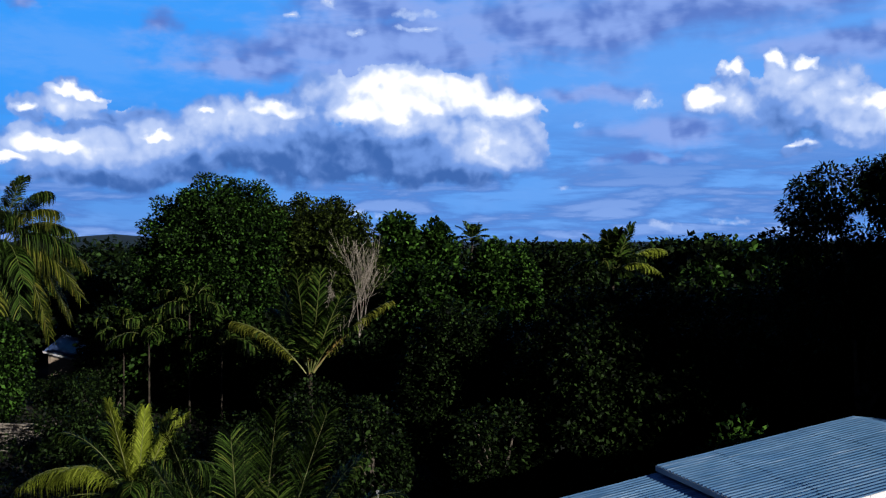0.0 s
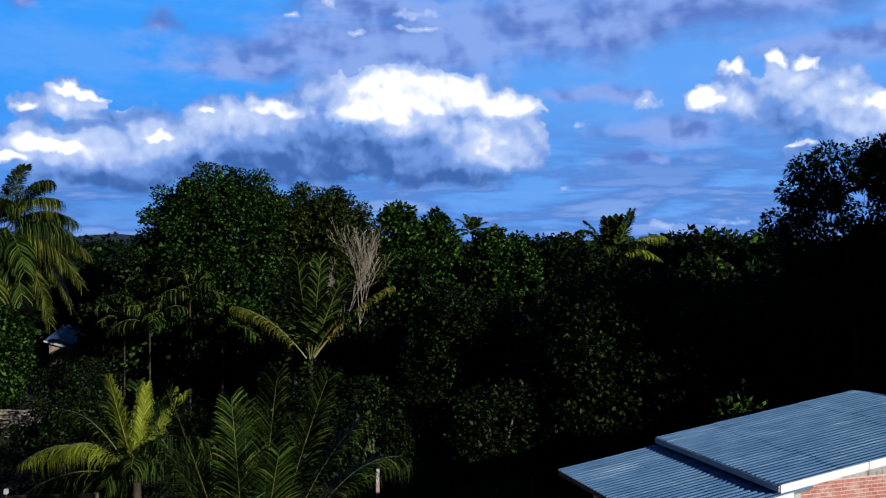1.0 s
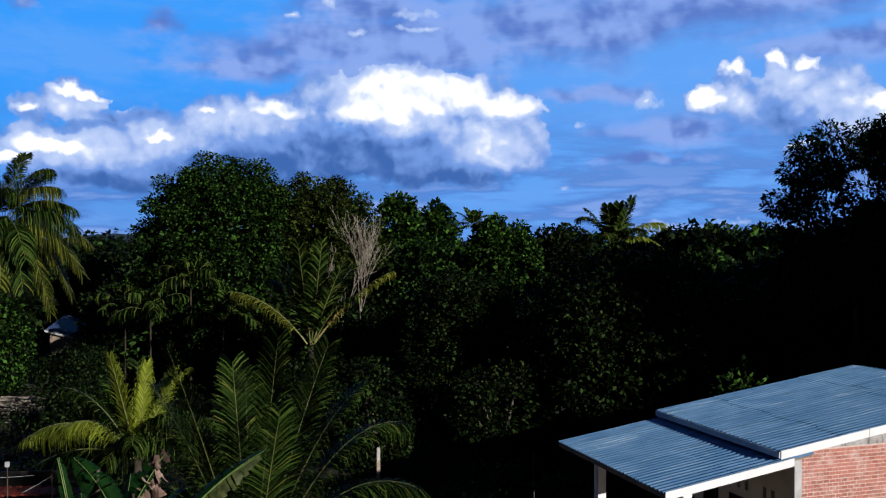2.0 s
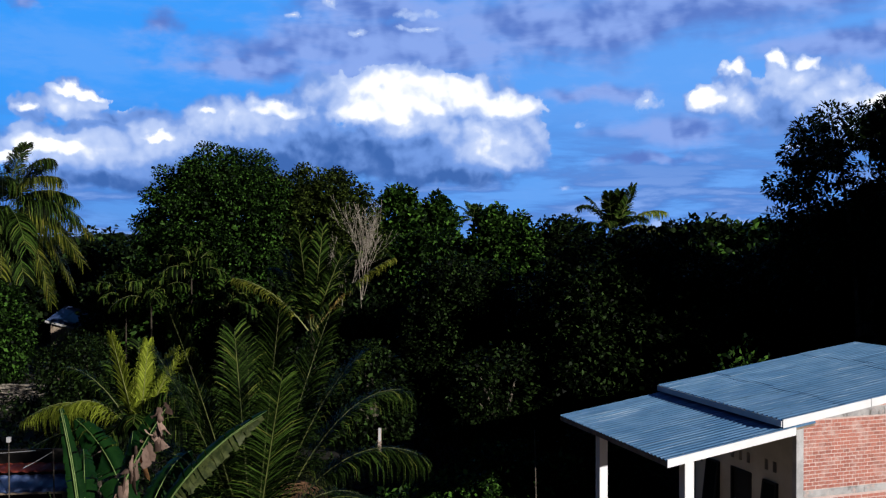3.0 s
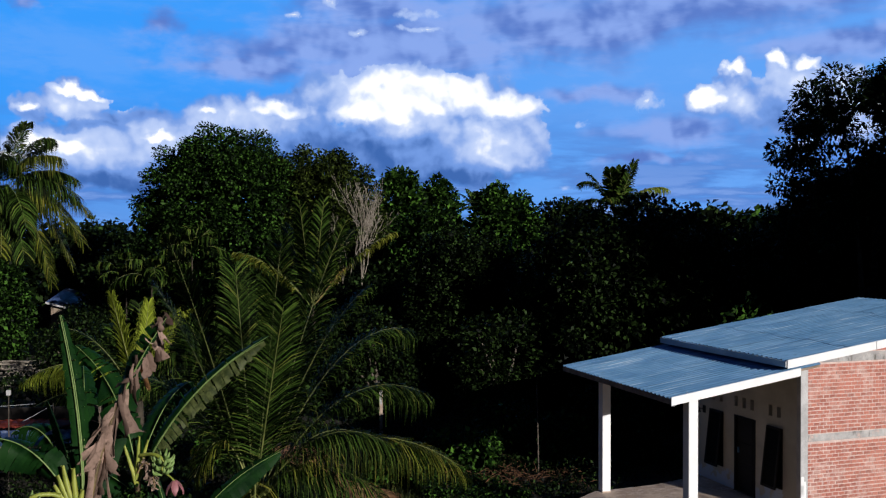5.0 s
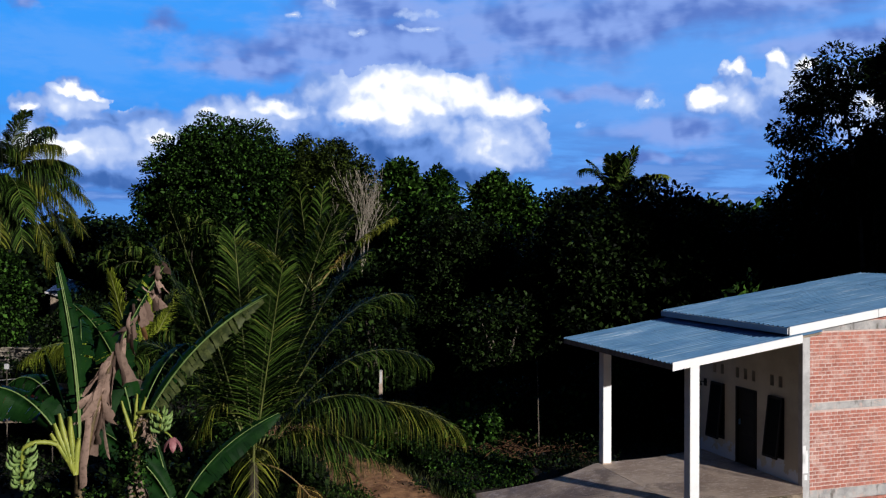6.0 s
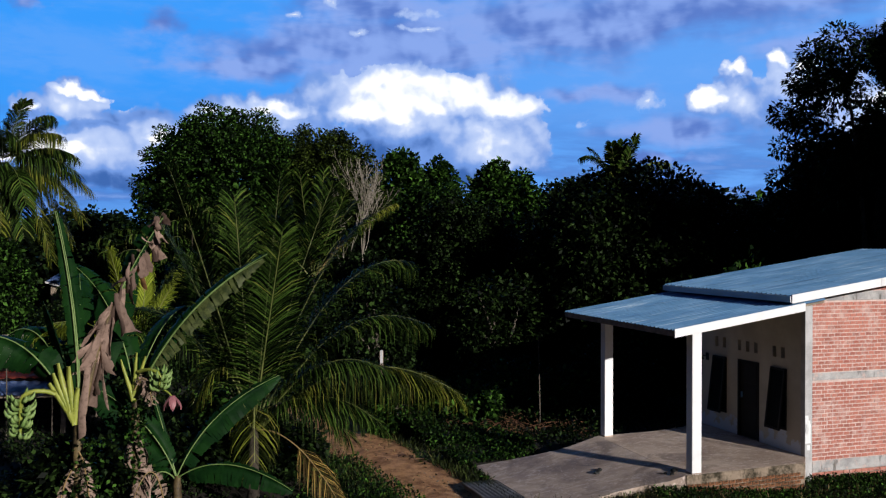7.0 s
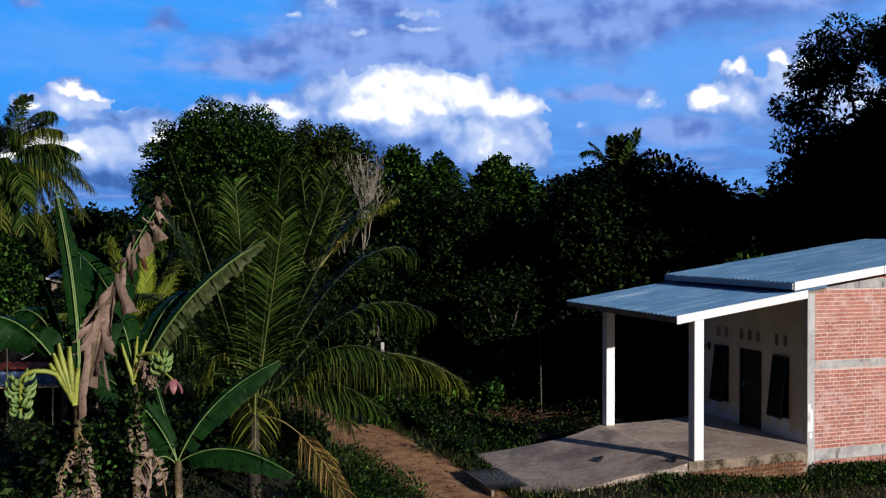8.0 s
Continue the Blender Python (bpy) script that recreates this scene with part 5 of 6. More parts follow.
def banana_bunch(parent, hang_from, centre, tiers, size, rng, bud=None):
    """A hanging stalk with rings of upturned green fruit."""
    a, c = Vector(hang_from), Vector(centre)
    stalk = tubes("fruit_stalk", [(bezier(a, Vector((c.x * 0.7 + a.x * 0.3, c.y, a.z + 0.12)), c + Vector((0, 0, size * 0.55)), 9) + [c, c - Vector((0, 0, size * 0.5))], [0.035] * 9 + [0.03, 0.02])], BANANA_RIB, parent, "thick green fruit stalk", 7)
    for i in range(tiers):
        z = size * (0.5 - i / max(tiers - 1, 1))
        n = 9
        for k in range(n):
            w = 2 * math.pi * (k + 0.5 * (i % 2)) / n
            w += rng.normal(0, 0.15)
            o = Vector((math.cos(w), math.sin(w), rng.normal(0, 0.12)))
            b = c + Vector((rng.normal(0, 0.012), rng.normal(0, 0.012), z + rng.normal(0, 0.02))) + o * 0.03
            ln = 0.19 * rng.uniform(0.85, 1.1) * (1 - 0.06 * i)
            pts = bezier(b, b + o * ln * 0.75 + Vector((0, 0, -0.03)), b + o * ln * 0.85 + Vector((0, 0, ln * 0.55)), 6)
            tubes("banana", [(pts, [0.012, 0.024, 0.030, 0.030, 0.022, 0.007])], BANANA_FRUIT, stalk, sides=6)
    if bud:
        p = Vector(bud)
        tubes("stalk_end", [(bezier(c - Vector((0, 0, size * 0.5)), (c + p) / 2, p, 6), [0.016] * 6)], BANANA_RIB, stalk, sides=6)
        for k in range(5):
            w = 2 * math.pi * k / 5
            o = Vector((math.cos(w), math.sin(w), 0))
            s = Vector((-o.y, o.x, 0))
            bm = bmesh.new()
            rows = []
            for q in range(6):
                f = q / 5
                m = p + o * (0.02 + 0.12 * math.sin(f * 1.9)) + Vector((0, 0, 0.02 - 0.24 * f))
                wd = 0.055 * math.sin(math.pi * min(1, 0.15 + 0.85 * f)) + 0.004
                rows.append([bm.verts.new(m + s * wd), bm.verts.new(m + o * 0.02), bm.verts.new(m - s * wd)])
            for r1, r2 in zip(rows, rows[1:]):
                for q in range(2):
                    bm.faces.new((r1[q], r1[q + 1], r2[q + 1], r2[q]))
            part("bract", bm, BANANA_BUD, stalk, "dusky pink blossom bract", True)


def creeper(parent, rng, foot, top, spread, count, mat):
    """Leaves of a climber wound round a stem."""
    f, t = Vector(foot), Vector(top)
    k = rng.random(count)
    at = np.array([tuple(f.lerp(t, v)) for v in k]) + rng.normal(0, spread, (count, 3)) * np.array([1, 1, 0.6])
    out = rng.normal(0, 1, (count, 3))
    out[:, 1] -= 0.5
    v, q = leaf_arrays(rng, at, out, 0.085, 0.065)
    ob = quads_object("creeper", v, q, mat, parent, "green creeper leaves winding round the stem")
    return ob


def withered_blade(parent, rng, pts, length, mat, name="dry_leaf", label=""):
    """A dead banana leaf: what is left of the blade hangs from the rib in creased, curling rags."""
    n = len(pts) - 1
    verts, quads = [], []
    for i in range(64):
        t = 0.02 + 0.98 * (i / 63) ** 1.3
        if 0.54 < t < 0.60 or 0.77 < t < 0.82:
            continue
        at = pts[min(int(t * n), n)] + Vector((rng.normal(0, 0.025), rng.normal(0, 0.06), 0))
        fall = length * (0.95 - 0.60 * t) * rng.uniform(0.35, 1.1)
        wide = rng.uniform(0.030, 0.100) * (1.1 - 0.3 * t)
        turn, curl = rng.uniform(-1.2, 1.2), rng.normal(0.2, 0.6)
        sway = rng.normal(-0.02, 0.13) + 0.14 * t - 0.12 * (t < 0.4)
        o = len(verts)
        for j in range(7):
            f = j / 6
            a = turn + curl * f * 1.8
            across = Vector((math.cos(a), math.sin(a), 0.25 * math.sin(3.0 * f + i)))
            out = Vector((-math.sin(a), math.cos(a), 0.0))
            mid = at + Vector((sway * f + 0.02 * math.sin(5 * f + i), -0.05 * math.sin(3 * f), -fall * f)) + out * (0.09 * curl * f * f)
            w = wide * (0.45 + 0.9 * f) * rng.uniform(0.72, 1.2)
            for k, lift in ((-1.0, 0.5), (0.0, 0.0), (1.0, 0.4)):
                verts.append(tuple(mid + across * w * k + out * w * lift * 1.3 + Vector((0, 0, 0.13 * rng.random() * f * f))))
        quads += [(o + 3 * j + k, o + 3 * j + k + 1, o + 3 * j + k + 4, o + 3 * j + k + 3) for j in range(6) for k in range(2)]
    return quads_object(name, verts, quads, mat, parent, label)


rb = np.random.default_rng(91)
# the nearest plant, with a ripe bunch, a split dry leaf and one leaf straight up
b1 = thing("banana_plant", -5.2, 12.7, 0.0, 0, "tall banana plant with green fruit bunch and torn brown leaf", "banana plant", "banana plants")
banana_stem(b1, (0.0, 0, -0.1), (0.02, 0, 3.15), 0.085, rb)
banana_leaf(b1, rb, (0.06, 0, 3.2), (0.03, 0.1, 4.6), (-0.26, 0, 6.02), 0.26, (0.55, -0.83, 0.0), BANANA_GREEN, 0.22, 0.35, 0.1, rib=0.012)
tubes("leaf_stalk", [(bezier((0.06, -0.05, 3.2), (0.03, 0.04, 4.6), (-0.26, -0.05, 6.02), 20), np.linspace(0.017, 0.007, 20))], MIDRIB, b1, "pale green midrib of the upright leaf")
rib_line = bezier((0.10, 0.05, 3.2), (0.26, 0.2, 4.7), (1.08, 0.45, 6.02), 46)
withered = withered_blade(b1, rb, rib_line[10:], 1.05, WITHERED, label="withered brown leaf hanging in crumpled pleats")
tubes("midrib", [(rib_line, np.linspace(0.034, 0.008, 46))], BANANA_STEM, withered)
banana_leaf(b1, rb, (0.55, 0.22, 4.9), (0.75, 0.3, 5.4), (1.10, 0.40, 5.95), 0.60, (-0.3, -1, 0.2), BANANA_GREEN, 0.3, 0.3, 0.1, sides=(1.0, 0.12))
banana_leaf(b1, rb, (-0.05, 0.05, 3.2), (-0.8, -0.1, 4.9), (-1.9, -0.2, 4.0), 0.60, (-0.6, -0.4, 0.7), BANANA_GREEN, 0.35, 0.6, 0.35)
banana_leaf(b1, rb, (0.0, 0.10, 3.2), (-0.2, 0.7, 4.8), (-0.55, 1.5, 5.1), 0.40, (0.3, -0.9, 0.4), BANANA_GREEN, 0.25, 0.5, 0.1)
banana_leaf(b1, rb, (0.05, 0.12, 3.2), (0.35, 0.9, 4.7), (0.10, 1.9, 5.3), 0.42, (-0.2, -0.9, 0.4), BANANA_GREEN, 0.25, 0.5, 0.1)
banana_leaf(b1, rb, (-0.04, 0.06, 3.3), (-0.25, 0.2, 4.1), (-0.58, 0.3, 4.75), 0.36, (0.77, 0.64, 0.1), BANANA_GREEN, 0.1, 0.3, 0.0)
banana_leaf(b1, rb, (-0.08, 0.15, 3.3), (-0.7, 0.5, 4.7), (-1.3, 0.7, 4.2), 0.62, (-0.6, -0.4, 0.7), BANANA_GREEN, 0.3, 0.5, 0.3)
for dx, dz in ((-0.34, 0.46), (-0.29, 0.60), (-0.22, 0.74), (-0.07, 0.70), (0.06, 0.40)):
    tubes("leaf_stalk", [(bezier((0.02, -0.04, 3.08), (dx * 0.30, -0.08, 3.32), (dx, -0.08, 3.18 + dz), 6), [0.060, 0.056, 0.050, 0.045, 0.040, 0.028])], BANANA_RIB, b1, "yellow-green leaf stalk")
banana_bunch(b1, (-0.22, -0.15, 3.52), (-0.60, -0.35, 3.22), 5, 0.46, rb)
for dx, dy, z0, z1, wd in ((0.28, -0.12, 2.7, 0.9, 0.26), (-0.22, -0.10, 2.5, 0.8, 0.22), (0.45, -0.2, 2.2, 0.5, 0.24), (0.10, -0.2, 2.0, 0.4, 0.22)):
    banana_leaf(b1, rb, (0.05, -0.05, z0), (dx, dy - 0.1, z0 - 0.1), (dx * 1.1, dy, z1), wd, (0.2, -1, 0.1), BANANA_DRY, 0.5, 0.5, 0.5, "dry_leaf", label="withered leaf hanging down the stem")
creeper(b1, rb, (0.10, -0.05, 1.2), (0.25, -0.05, 2.9), 0.14, 620, LEAF_MANGO)
# a second plant behind it
b2 = thing("banana_plant", -5.35, 15.5, 0.0, 0, "banana plant with a small fruit bunch and pink blossom", "banana plant", "banana plants")
banana_stem(b2, (0, 0, -0.1), (0.0, 0, 3.0), 0.08, rb)
banana_leaf(b2, rb, (0.05, 0, 3.0), (0.75, 0.1, 4.6), (2.18, 0.4, 5.38), 0.52, (-0.1, -0.75, 0.65), BANANA_GREEN, 0.3, 0.5, 0.1, sides=(0.9, 0.0))
# lower half in a lighter olive, its sunlight put into the colour
banana_leaf(b2, rb, (0.06, -0.01, 3.0), (0.76, 0.09, 4.58), (2.10, 0.38, 5.30), 0.46, (-0.1, -0.55, 0.85), BANANA_LIT, 0.55, 0.6, 0.45, sides=(0.0, 0.85), label="torn side of a leaf, coloured lighter as if sunlit")
banana_leaf(b2, rb, (0.0, 0, 3.0), (-0.3, 0.2, 4.6), (-1.3, 0.6, 5.2), 0.62, (0.2, -0.8, 0.5), BANANA_GREEN, 0.3, 0.5, 0.1)
banana_leaf(b2, rb, (-0.02, 0, 3.0), (0.2, 0.8, 4.4), (0.5, 1.6, 4.4), 0.60, (0.1, -0.8, 0.6), BANANA_GREEN, 0.3, 0.5, 0.2)
banana_leaf(b2, rb, (0.04, -0.1, 3.1), (0.30, -0.3, 3.6), (0.42, -0.35, 2.9), 0.34, (0.2, -1, 0.2), BANANA_DRY, 0.6, 0.4, 0.7, "dry_leaf", label="curled orange-brown dying leaf")
for dx, dz in ((-0.22, 0.6), (0.05, 0.72), (0.20, 0.66)):
    tubes("leaf_stalk", [(bezier((0, -0.02, 2.9), (dx * 0.4, -0.05, 3.2), (dx, -0.05, 3.0 + dz), 6), [0.05, 0.045, 0.04, 0.034, 0.03, 0.02])], BANANA_RIB, b2, "yellow-green leaf stalk")
banana_bunch(b2, (0.10, -0.10, 3.4), (0.53, -0.30, 3.26), 3, 0.22, rb, (0.74, -0.32, 3.02))
creeper(b2, rb, (0.05, -0.1, 1.6), (0.05, -0.1, 2.9), 0.12, 420, LEAF_MANGO)
# a young plant with broad whole leaves
b3 = thing("banana_plant", -4.85, 16.2, 0.0, 0, "young banana plant with broad glossy dark green leaves", "banana plant", "banana plants")
banana_stem(b3, (0, 0, -0.1), (0, 0, 1.45), 0.09, rb)
banana_leaf(b3, rb, (0, 0, 1.4), (-0.35, -0.1, 2.5), (-1.46, -0.4, 3.17), 0.84, (0.30, -0.90, 0.35), BANANA_GREEN, 0.04, 0.25, 0.1, sides=(1.0, 0.6))
banana_leaf(b3, rb, (0, 0, 1.4), (0.45, 0.2, 2.6), (1.72, 0.6, 3.14), 0.56, (-0.2, -0.8, 0.55), BANANA_GREEN, 0.06, 0.3, 0.1, sides=(0.5, 1.0))
banana_leaf(b3, rb, (0.02, -0.03, 1.4), (0.9, -0.25, 2.05), (2.12, -0.3, 1.25), 0.55, (0.1, -0.75, 0.7), BANANA_GREEN, 0.08, 0.4, 0.2, sides=(0.35, 1.0))
banana_leaf(b3, rb, (-0.02, -0.04, 1.4), (-0.3, -0.35, 1.9), (-0.62, -0.6, 0.9), 0.5, (0.1, -0.9, 0.4), BANANA_GREEN, 0.08, 0.4, 0.2)
banana_leaf(b3, rb, (0.0, 0.02, 1.4), (-0.3, 0.1, 2.4), (-0.44, 0, 2.98), 0.10, (0.3, -1, 0), BANANA_GREEN, 0.0, 0.2, 0.0)
banana_leaf(b3, rb, (-0.1, -0.3, 0.9), (-0.1, -0.9, 2.3), (-0.35, -1.2, 1.35), 0.55, (0.5, -0.8, 0.4), BANANA_DRY, 0.5, 0.4, 0.5, "dry_leaf", label="dry fallen leaf, pale brown")
banana_leaf(b3, rb, (-0.5, -0.6, 0.4), (-0.6, -1.0, 1.4), (-0.1, -1.2, 0.9), 0.34, (0.2, -0.9, 0.4), BANANA_DRY, 0.5, 0.4, 0.6, "dry_leaf", label="dry fallen leaf, pale brown")

# ------------------------------------------------------------------ sheds, posts and loose things
def plank_hut(x, y):
    """A small plank hut under one pitch of blue-grey sheets that falls towards its side."""
    g0 = ground_z(x, y)
    hut = thing("plank_hut", x, y, g0, 0, "small plank hut with a blue-grey sheet roof among palms", "hut")
    w, d = 3.6, 3.4
    roof_z = lambda u, v: 2.72 - g0 - 0.25 * u + 0.24 * v
    for i in range(18):
        u = 0.2 + i * 0.18
        top = roof_z(u + 0.09, 0.2) - 0.05
        part("plank", box_bm(u, u + 0.172, 0.2, 0.225, 0.0, top - 0.01 * (i % 3), 0.003), TIMBER, hut)
    for u in (0.2, w - 0.25):
        for i in range(12):
            v = 0.24 + i * 0.24
            part("plank", box_bm(u, u + 0.03, v, v + 0.23, 0.0, roof_z(u, v) - 0.06, 0.003), TIMBER, hut)
    part("back_wall", box_bm(0.2, w - 0.22, 3.1, 3.14, 0.0, roof_z(w, 3.1) - 0.1), TIMBER, hut)
    for k in range(4):
        bm = bmesh.new()
        rows = []
        for j in range(5):
            v = -0.1 + (d + 0.1) * j / 4
            rows.append([bm.verts.new((u, v, roof_z(u, v) + 0.004 * (k % 2) + 0.016 * math.sin(u * 40))) for u in (k * 0.9 - 0.05 + 1.0 * i / 24 for i in range(25))])
        for r1, r2 in zip(rows, rows[1:]):
            for i in range(24):
                bm.faces.new((r1[i], r1[i + 1], r2[i + 1], r2[i]))
        bmesh.ops.solidify(bm, geom=bm.faces[:], thickness=0.01)
        part("roof_sheet", bm, BLUE_SHEET, hut, "blue-grey roof sheet", True)
    part("barge_board", slanted_box(-0.06, w, -0.14, -0.11, -0.14, 0.0, lambda u: roof_z(u, -0.1)), CONCRETE_PALE, hut, "pale barge board")
    return hut


plank_hut(-28.7, 65.0)


def lean_to(x, y, turn):
    """A low shed: rusty ridge, blue sheet roof, rough round posts."""
    g0 = ground_z(x, y)
    shed = thing("lean_to_shed", x, y, g0, turn, "low shed with rusty red and blue sheets on rough posts", "shed")
    bm = bmesh.new()
    rows = []
    for j in range(4):
        v = -1.3 + 1.0 * j / 3
        rows.append([bm.verts.new((-3.0 + 5.2 * i / 60, v, 1.22 + 0.25 * j / 3 + 0.018 * math.sin(i * 1.7))) for i in range(61)])
    for r1, r2 in zip(rows, rows[1:]):
        for i in range(60):
            bm.faces.new((r1[i], r1[i + 1], r2[i + 1], r2[i]))
    bmesh.ops.solidify(bm, geom=bm.faces[:], thickness=0.008)
    part("blue_sheet", bm, BLUE_SHEET, shed, "faded blue roof sheet", True)
    bm = bmesh.new()
    rows = []
    for j in range(5):
        v = -0.36 + 0.75 * j / 4
        rows.append([bm.verts.new((-3.05 + 5.1 * i / 60, v, 1.56 + 0.10 * j / 4 + 0.018 * math.sin(i * 1.7))) for i in range(61)])
    for r1, r2 in zip(rows, rows[1:]):
        for i in range(60):
            bm.faces.new((r1[i], r1[i + 1], r2[i + 1], r2[i]))
    bmesh.ops.solidify(bm, geom=bm.faces[:], thickness=0.008)
    part("rusty_sheet", bm, RUST, shed, "rusty red roof sheet", True)
    for u, v in ((-2.6, -1.1), (-0.6, -1.15), (1.6, -1.1), (-2.6, 1.6), (1.8, 1.7)):
        tubes("post", [([(u, v, -0.2), (u + 0.03, v, 0.6), (u, v, 1.25 if v < 0 else 1.8)], [0.09, 0.08, 0.075])], TIMBER, shed, "rough round timber post", 8)
    part("wall_board", box_bm(-2.9, 1.9, 1.72, 1.76, 0.0, 1.78), DARK_WOOD, shed)
    part("rail", box_bm(-2.8, 1.9, -1.16, -1.08, 1.12, 1.20, 0.01), TIMBER, shed)
    return shed


lean_to(-12.6, 26.6, 6)


def washing_line(x, y):
    """A thin post with a pale cap, and two slack wires from it."""
    g0 = ground_z(x, y)
    line = thing("washing_line", x, y, g0, 0, "thin grey post with pale cap and slack wires", "washing line")
    tubes("post", [([(0, 0, -0.2), (0.01, 0, 1.4), (0, 0, 2.75 - g0)], [0.020, 0.018, 0.016])], BARK, line, sides=8)
    part("cap", box_bm(-0.055, 0.055, -0.05, 0.05, 2.75 - g0, 2.90 - g0, 0.015), CONCRETE_PALE, line, "pale blue-grey cap")
    for a, b, c in (((-3.0, 0.3, 2.30), (-1.0, 0.1, 2.35), (0.75, 0.0, 2.52)), ((0.45, -0.1, 2.05), (0.85, -0.05, 2.25), (1.25, 0.0, 2.50))):
        tubes("wire", [(bezier(*[(p[0], p[1], p[2] - g0) for p in (a, b, c)], 9), [0.007] * 9)], CONCRETE_PALE, line, sides=5)
    tubes("stay", [([(1.25, 0, 2.55 - g0), (1.27, 0, 1.2), (1.27, 0, -0.2)], [0.018, 0.02, 0.022])], BARK, line, "thin wooden prop", 6)
    return line


washing_line(-12.25, 25.2)


def wood_pile(x, y):
    rng = np.random.default_rng(14)
    pile = thing("brushwood_pile", x, y, ground_z(x, y), 0, "pile of cut pale branches lying on the ground", "wood pile")
    for i in range(70):
        a = rng.uniform(-0.5, 0.5) + (math.pi if rng.random() < 0.5 else 0)
        c = Vector((rng.normal(0, 1.6), rng.normal(0, 0.8), 0))
        c.z = max(0.08, 1.1 * math.exp(-(c.x / 2.0) ** 2 - (c.y / 1.1) ** 2) * rng.uniform(0.4, 1.1))
        d = Vector((math.cos(a), math.sin(a) * 0.6, rng.uniform(-0.1, 0.12))) * rng.uniform(0.6, 1.5)
        tubes("branch", [([c - d, c + Vector(rng.normal(0, 0.06, 3)), c + d], [0.08, 0.07, 0.045])], BARK_PALE, pile, sides=5)
    return pile


wood_pile(-23.9, 50.8)
pole = thing("thin_pole", 2.70, 26.8, ground_z(2.7, 26.8), 0, "thin bare bamboo pole standing upright in weeds", "pole")
tubes("shaft", [([(0.03, 0, -0.2), (0.0, 0, 1.0), (-0.04, 0, 2.75)], [0.022, 0.020, 0.014])], BARK, pole)
for z in (0.5, 1.0, 1.5, 2.0):
    tubes("joint", [([(-0.01 * z, 0, z), (-0.01 * z, 0, z + 0.03)], [0.025, 0.024])], BARK, pole)
post = thing("marker_post", -2.32, 31.9, ground_z(-2.3, 31.9), 0, "short white-topped concrete marker post by the shrubs", "post")
part("shaft", box_bm(-0.06, 0.06, -0.06, 0.06, -0.2, 1.74, 0.01), CONCRETE, post)
part("white_top", box_bm(-0.05, 0.05, -0.065, 0.065, 1.3, 1.76, 0.01), CONCRETE_PALE, post, "white painted top")
# a loose corrugated sheet at the corner of the apron
sheet = thing("loose_sheet", 0.95, 19.6, 0.0, 18, "loose grey corrugated sheet lying at the apron's corner", "metal sheet")
bm = bmesh.new()
rows = []
for j in range(5):
    v = -0.9 + 1.8 * j / 4
    rows.append([bm.verts.new((-0.42 + 0.84 * i / 64, v, 0.27 - 0.05 * j / 4 + 0.02 * math.sin(i * 2 * math.pi / 8))) for i in range(65)])
for r1, r2 in zip(rows, rows[1:]):
    for i in range(64):
        bm.faces.new((r1[i], r1[i + 1], r2[i + 1], r2[i]))
bmesh.ops.solidify(bm, geom=bm.faces[:], thickness=0.004)
part("corrugation", bm, CONCRETE_PALE, sheet, "weathered grey sheet", True)
for u in (-0.35, 0.3):
    part("batten", box_bm(u - 0.03, u + 0.03, -0.8, 0.8, 0.0, 0.21, 0.006), TIMBER, sheet)
# rubble under the broken edge of the apron, and what lies on it
rubble = random.Random(12)


def pebble(name, at, size, mat, parent, seed):
    bm = bmesh.new()
    bmesh.ops.create_icosphere(bm, subdivisions=1, radius=1.0)
    r = random.Random(seed)
    for vert in bm.verts:
        vert.co *= r.uniform(0.75, 1.15)
        vert.co = Vector((vert.co.x * size, vert.co.y * size * r.uniform(0.7, 0.9), vert.co.z * size * 0.6))
    bmesh.ops.transform(bm, matrix=Matrix.Translation(at), verts=bm.verts)
    return part(name, bm, mat, parent)


apron_part = [c for c in HOUSE.children if c.name.startswith("apron")][0]
for i in range(120):
    k = rubble.random()
    eu = -6.6 + 3.0 * k
    ev = 0.27 - 0.88 * k
    pebble("stone", (eu + rubble.uniform(-0.1, 0.1), ev - 0.05 + rubble.uniform(-0.10, 0.03), 0.12 + 0.40 * k - rubble.uniform(0.0, 0.24)), rubble.uniform(0.03, 0.09), (CONCRETE, CONCRETE_STAINED, TIMBER)[i % 3], apron_part, i)
for i, (cu, cv) in enumerate(((-4.75, 0.95), (-4.68, 1.02), (-4.82, 0.90), (-3.62, -0.28), (-3.70, -0.34), (-3.55, -0.20), (-3.78, -0.22))):
    at = HOUSE.matrix_world @ Vector((cu, cv, 0.0))
    lump = thing("rubble_lump", at.x, at.y, FLOOR - 0.57 * (-cu - 3.5) / 3.35, 18 + 30 * i, "dark lump of rubble lying on the concrete apron", "rubble", "rubble on the apron")
    pebble("lump", (0, 0, 0.02), 0.05 + 0.02 * (i % 3), DARK_FIXTURE, lump, 90 + i)
crack = [(-4.9, 1.75), (-4.72, 1.52), (-4.60, 1.50), (-4.45, 1.30), (-4.40, 1.12), (-4.28, 1.00)]
for (u0, v0), (u1, v1) in zip(crack, crack[1:]):
    za, zb = (FLOOR - 0.57 * (-uu - 3.5) / 3.35 for uu in (u0, u1))
    n = Vector((v1 - v0, u0 - u1, 0)).normalized() * 0.010
    mesh_object("crack", [(u0 + n.x, v0 + n.y, za + 0.001), (u0 - n.x, v0 - n.y, za + 0.001), (u1 - n.x * 0.6, v1 - n.y * 0.6, zb + 0.001), (u1 + n.x * 0.6, v1 + n.y * 0.6, zb + 0.001)], [(0, 1, 2, 3)], DARK_FIXTURE, apron_part)
